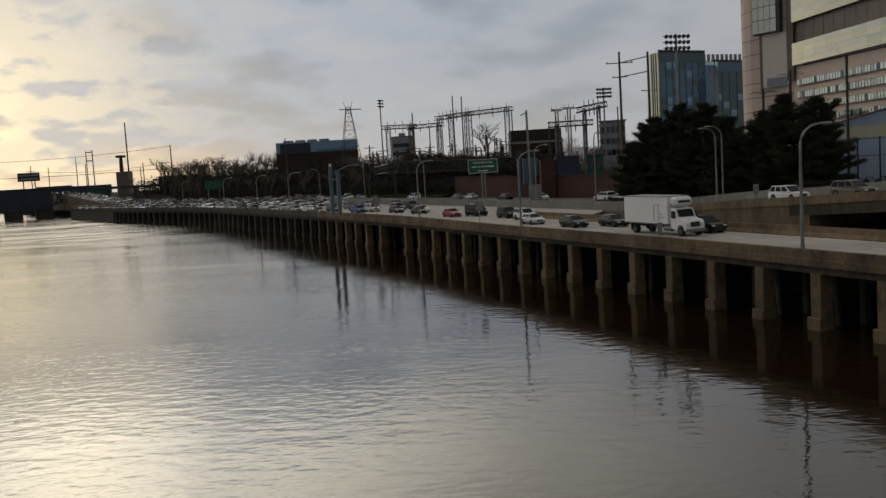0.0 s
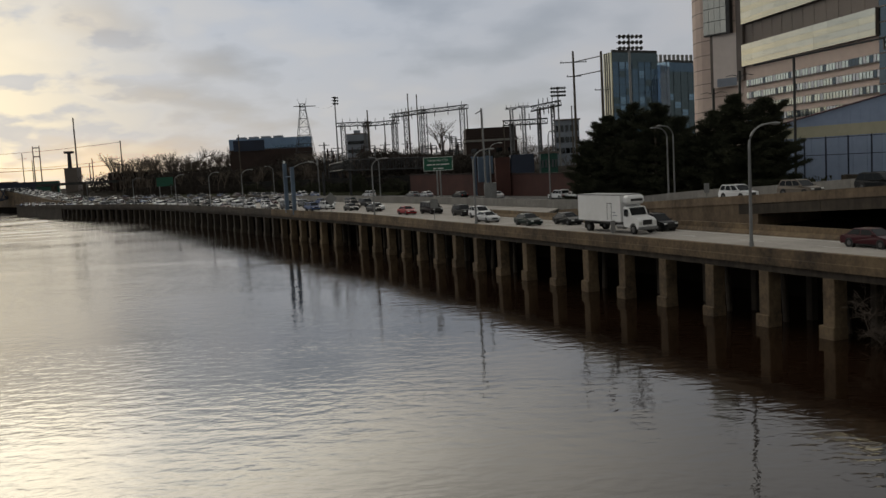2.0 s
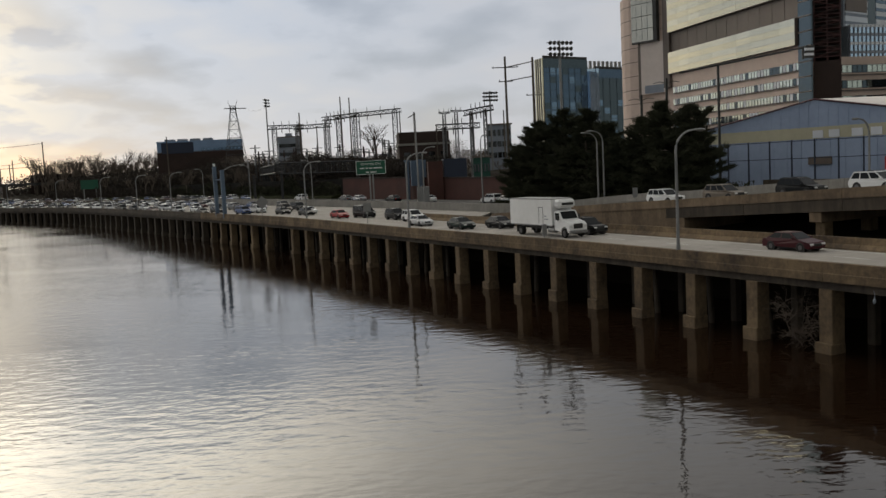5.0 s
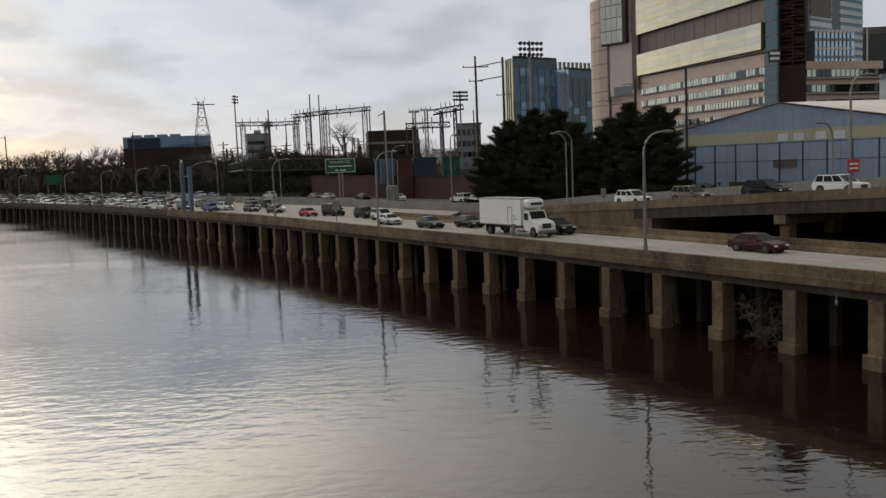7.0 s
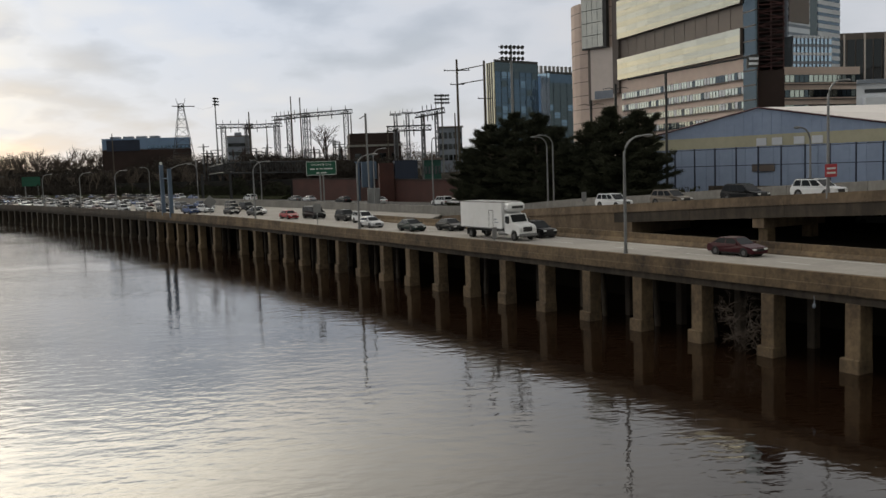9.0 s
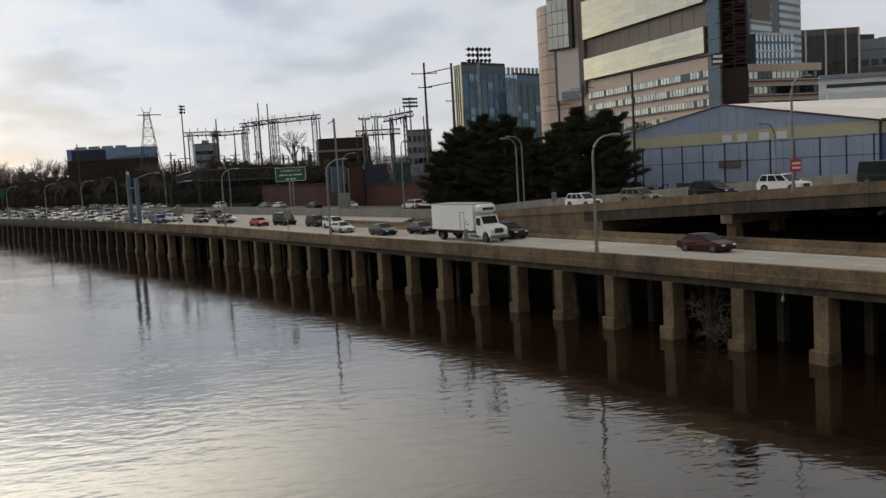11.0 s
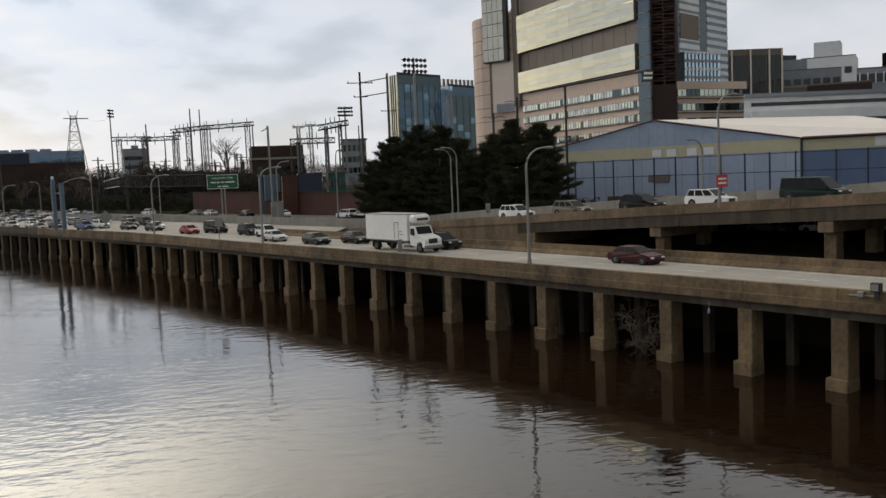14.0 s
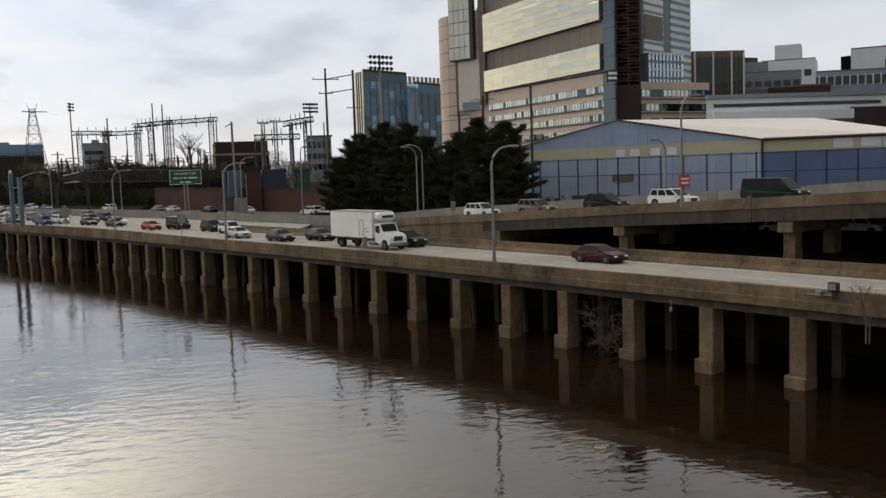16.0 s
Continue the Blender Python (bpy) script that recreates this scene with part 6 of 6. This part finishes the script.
        if not lite:
            part("mirror", box(BM(), (sx * (W / 2 + 0.09) - 0.1, cb1 - 0.35, belt), (sx * (W / 2 + 0.09) + 0.1, cb1 - 0.22, belt + 0.15), None, 0.02), mat, th)
        for y in (yr, yf):
            if not lite:
                part("arch_liner", rod(BM(), (sx * (W / 2 - 0.36), y, r), (sx * (W / 2 - 0.015), y, r), r + 0.075, r + 0.075, 14), BLACK_TRIM, th)
            wheel(th, sx * (W / 2 - 0.115), y, r, 0.24, lite)
    if lite:
        return th
    part("grille", box(BM(), (-W / 2 + 0.5, h - 0.04, g + 0.2), (W / 2 - 0.5, h + 0.006, hood - 0.16), None, 0.015), BLACK_TRIM, th)
    part("bumper", box(BM(), (-W / 2 + 0.16, h - 0.10, g + 0.02), (W / 2 - 0.16, h + 0.012, g + 0.17), None, 0.03), BLACK_TRIM if kind in ("suv", "pickup") else mat, th)
    part("underbody", box(BM(), (-W / 2 + 0.2, -h + 0.3, 0.18), (W / 2 - 0.2, h - 0.3, 0.34)), BLACK_TRIM, th)
    if kind in ("suv", "minivan"):
        for sx in (-1, 1):
            part("roof_rail", box(BM(), (sx * (wt - 0.1) - 0.025, ct0 + 0.2, top - 0.01), (sx * (wt - 0.1) + 0.025, ct1 - 0.2, top + 0.05)), BLACK_TRIM, th)
    return th


FLEET = {}


def park(kind, colour, s, off, z, turn=180.0, lit=False):
    key = (kind, colour, lit, s > 290)
    m = place(s, off, z, turn)
    if key in FLEET:
        return copy_thing(FLEET[key], m)
    FLEET[key] = car(kind, colour, lit, s > 290)
    FLEET[key].matrix_world = m
    return FLEET[key]


def box_truck(s, off, z):
    """A refrigerated delivery lorry: white box body, cooling unit, bonneted cab."""
    th = empty("box_truck", place(s, off, z, 180), label="white refrigerated box truck in slow traffic", category="truck")
    part("box_body", box(BM(), (-1.25, -6.6, 1.15), (1.25, 1.7, 3.95), None, 0.03), BOX_WHITE, th)
    for z0 in (1.12, 3.9):
        part("trim_rail", box(BM(), (-1.27, -6.62, z0), (1.27, 1.72, z0 + 0.09)), STEEL, th)
    for sx in (-1, 1):
        x = 1.265 * sx
        for lo, hi in (((x - 0.01, -0.75, 1.35), (x + 0.01, -0.70, 3.1)), ((x - 0.01, 0.05, 1.35), (x + 0.01, 0.10, 3.1)), ((x - 0.01, -0.7, 3.05), (x + 0.01, 0.05, 3.1))):
            part("side_door_frame", box(BM(), lo, hi), DARK_STEEL, th)
        part("lettering_bar", box(BM(), (x - 0.006, 0.3, 2.1), (x + 0.006, 0.75, 2.2)), GREY_PANEL, th)
        part("lettering_bar", box(BM(), (x - 0.006, 0.3, 1.8), (x + 0.006, 1.1, 1.88)), GREY_PANEL, th)
    unit = part("cooling_unit", box(BM(), (-1.05, 1.7, 3.0), (1.05, 2.85, 3.9), None, 0.24), BOX_WHITE, th, "white rounded cooling unit")
    part("grille", box(BM(), (-0.7, 2.82, 3.3), (0.7, 2.87, 3.55)), BLACK_TRIM, unit)
    part("chassis", box(BM(), (-0.5, -6.5, 0.75), (0.5, 4.4, 1.1)), BLACK_TRIM, th)
    out = [(1.95, 0.75), (1.95, 2.55), (2.15, 2.75), (2.75, 2.72), (3.25, 1.85), (4.35, 1.6), (4.6, 1.35), (4.62, 0.62), (4.3, 0.55), (4.12, 0.95), (3.85, 1.12), (3.5, 1.12), (3.22, 0.95), (3.05, 0.62)]
    bm = BM()
    a = [bm.verts.new((-1.08, y, q)) for y, q in out]
    b = [bm.verts.new((1.08, y, q)) for y, q in out]
    for i in range(len(out)):
        j = (i + 1) % len(out)
        bm.faces.new((a[i], b[i], b[j], a[j]))
    bm.faces.new(a)
    bm.faces.new(b[::-1])
    bmesh.ops.recalc_face_normals(bm, faces=bm.faces)
    bmesh.ops.bevel(bm, geom=[e for e in bm.edges if abs(e.verts[0].co.x - e.verts[1].co.x) < 0.01 and min(e.verts[0].co.z, e.verts[1].co.z) > 1.2], offset=0.07, segments=2, affect="EDGES", profile=0.6)
    part("cab", bm, BOX_WHITE, th)
    part("windscreen", quad_panel(BM(), ((0.98, 3.25, 1.87), (-0.98, 3.25, 1.87), (-0.98, 2.77, 2.68), (0.98, 2.77, 2.68)), 0.04, 0.96, 0.05, 0.95, 0.03), CAR_GLASS, th)
    for sx in (-1, 1):
        part("side_window", box(BM(), (sx * 1.085 - 0.012, 2.1, 1.8), (sx * 1.085 + 0.012, 2.85, 2.5), None, 0.01), CAR_GLASS, th)
        part("mirror", box(BM(), (sx * 1.32 - 0.08, 2.85, 1.75), (sx * 1.32 + 0.08, 3.0, 2.3), None, 0.03), BLACK_TRIM, th)
        part("headlight", box(BM(), (sx * 0.85 - 0.18, 4.45, 1.0), (sx * 0.85 + 0.18, 4.64, 1.25), None, 0.03), LAMP_CLEAR, th)
        part("fuel_tank", rod(BM(), (sx * 0.85, 0.7, 0.75), (sx * 0.85, 2.0, 0.75), 0.3, 0.3, 12), STEEL, th)
        part("mud_flap", box(BM(), (sx * 0.95 - 0.28, -5.35, 0.3), (sx * 0.95 + 0.28, -5.3, 1.0)), BLACK_TRIM, th)
        for y in (-4.6, 3.67):
            wheel(th, sx * 0.98, y, 0.48, 0.3 if y > 0 else 0.5)
    part("grille", box(BM(), (-0.55, 4.58, 0.95), (0.55, 4.66, 1.45), None, 0.03), BLACK_TRIM, th)
    part("bumper", box(BM(), (-1.1, 4.5, 0.45), (1.1, 4.78, 0.78), None, 0.06), STEEL, th)
    return th


box_truck(138.6, 7.0, DECK)
# near lanes
for kind, colour, q, off in (("suv", "black", 137.0, 10.3), ("sedan", "maroon", 109.3, 9.8), ("sedan", "black", 154.7, 9.6), ("sedan", "green", 158.6, 6.2), ("sedan", "silver", 169.9, 5.8),
                             ("suv", "white", 180.0, 9.4), ("suv", "black", 188.0, 10.2), ("van", "black", 200.1, 10.2), ("sedan", "red", 203.9, 7.3), ("sedan", "black", 222.5, 8.6), ("sedan", "black", 234.5, 8.4), ("sedan", "white", 228.5, 11.6)):
    park(kind, colour, q, off, DECK)
# cars waiting on the ramp
for kind, colour, s in (("suv", "white", 141.4), ("suv", "tan", 131.6), ("suv", "black", 121.6), ("suv", "white", 113.2), ("van", "green", 102.6)):
    park(kind, colour, s, 24.6, ramp_level(s) + 0.02)
# lower road and far carriageway
for kind, colour, x, y in (("sedan", "grey", 60.3, 86.0), ("sedan", "silver", 53.5, 101.5), ("van", "white", 68.5, 75.5), ("sedan", "white", 63.5, 81.0)):
    o = park(kind, colour, 110, 40, 5.1)
    o.matrix_world = pose(x, y, 5.1, 0, 0, heading(110) + 180)
for kind, colour, s in (("sedan", "silver", 193.5), ("suv", "white", 198.0), ("sedan", "white", 221.0), ("sedan", "silver", 252.0), ("sedan", "grey", 258.5), ("suv", "white", 283.0), ("sedan", "black", 236.0)):
    park(kind, colour, s, 34.5, 6.0, 0.0)
# the slow queue towards the far bend
rng = random.Random(31)
kinds = ["sedan", "sedan", "sedan", "suv", "suv", "hatchback", "minivan"]
cols = ["white", "white", "silver", "silver", "grey", "black", "black", "black", "tan", "blue", "maroon"]
for off, start, gap in ((0.6, 262, 14), (4.6, 246, 13.5), (8.4, 246, 13), (12.4, 244, 15), (17.2, 246, 17), (20.8, 262, 18)):
    s = start + rng.uniform(0, 4)
    while s < 552:
        park(rng.choice(kinds), rng.choice(cols), s, off + rng.uniform(-0.25, 0.25), lerp(CLIMB, s) + 0.02 if s > 474 and off > 10 else DECK, 180 + rng.uniform(-1, 1))
        s += gap + rng.uniform(-2, 5) - (1.5 if s > 330 else 0)
for off in (12.4, 16.0, 19.6, 23.2):
    s = 556 + rng.uniform(0, 8)
    while s < 690:
        park(rng.choice(kinds), rng.choice(["white", "silver", "white", "grey"]), s, off, lerp(CLIMB, s) + 0.02, 180)
        s += rng.uniform(8, 13)
for off in (24.4, 31.5, 35.5):
    s = 322 + rng.uniform(0, 8)
    while s < 552:
        park(rng.choice(kinds), rng.choice(cols), s, off, (lerp(CLIMB, s) + 0.02 if s > 474 else DECK) if off < 27 else 6.0, 180)
        s += rng.uniform(8, 15)
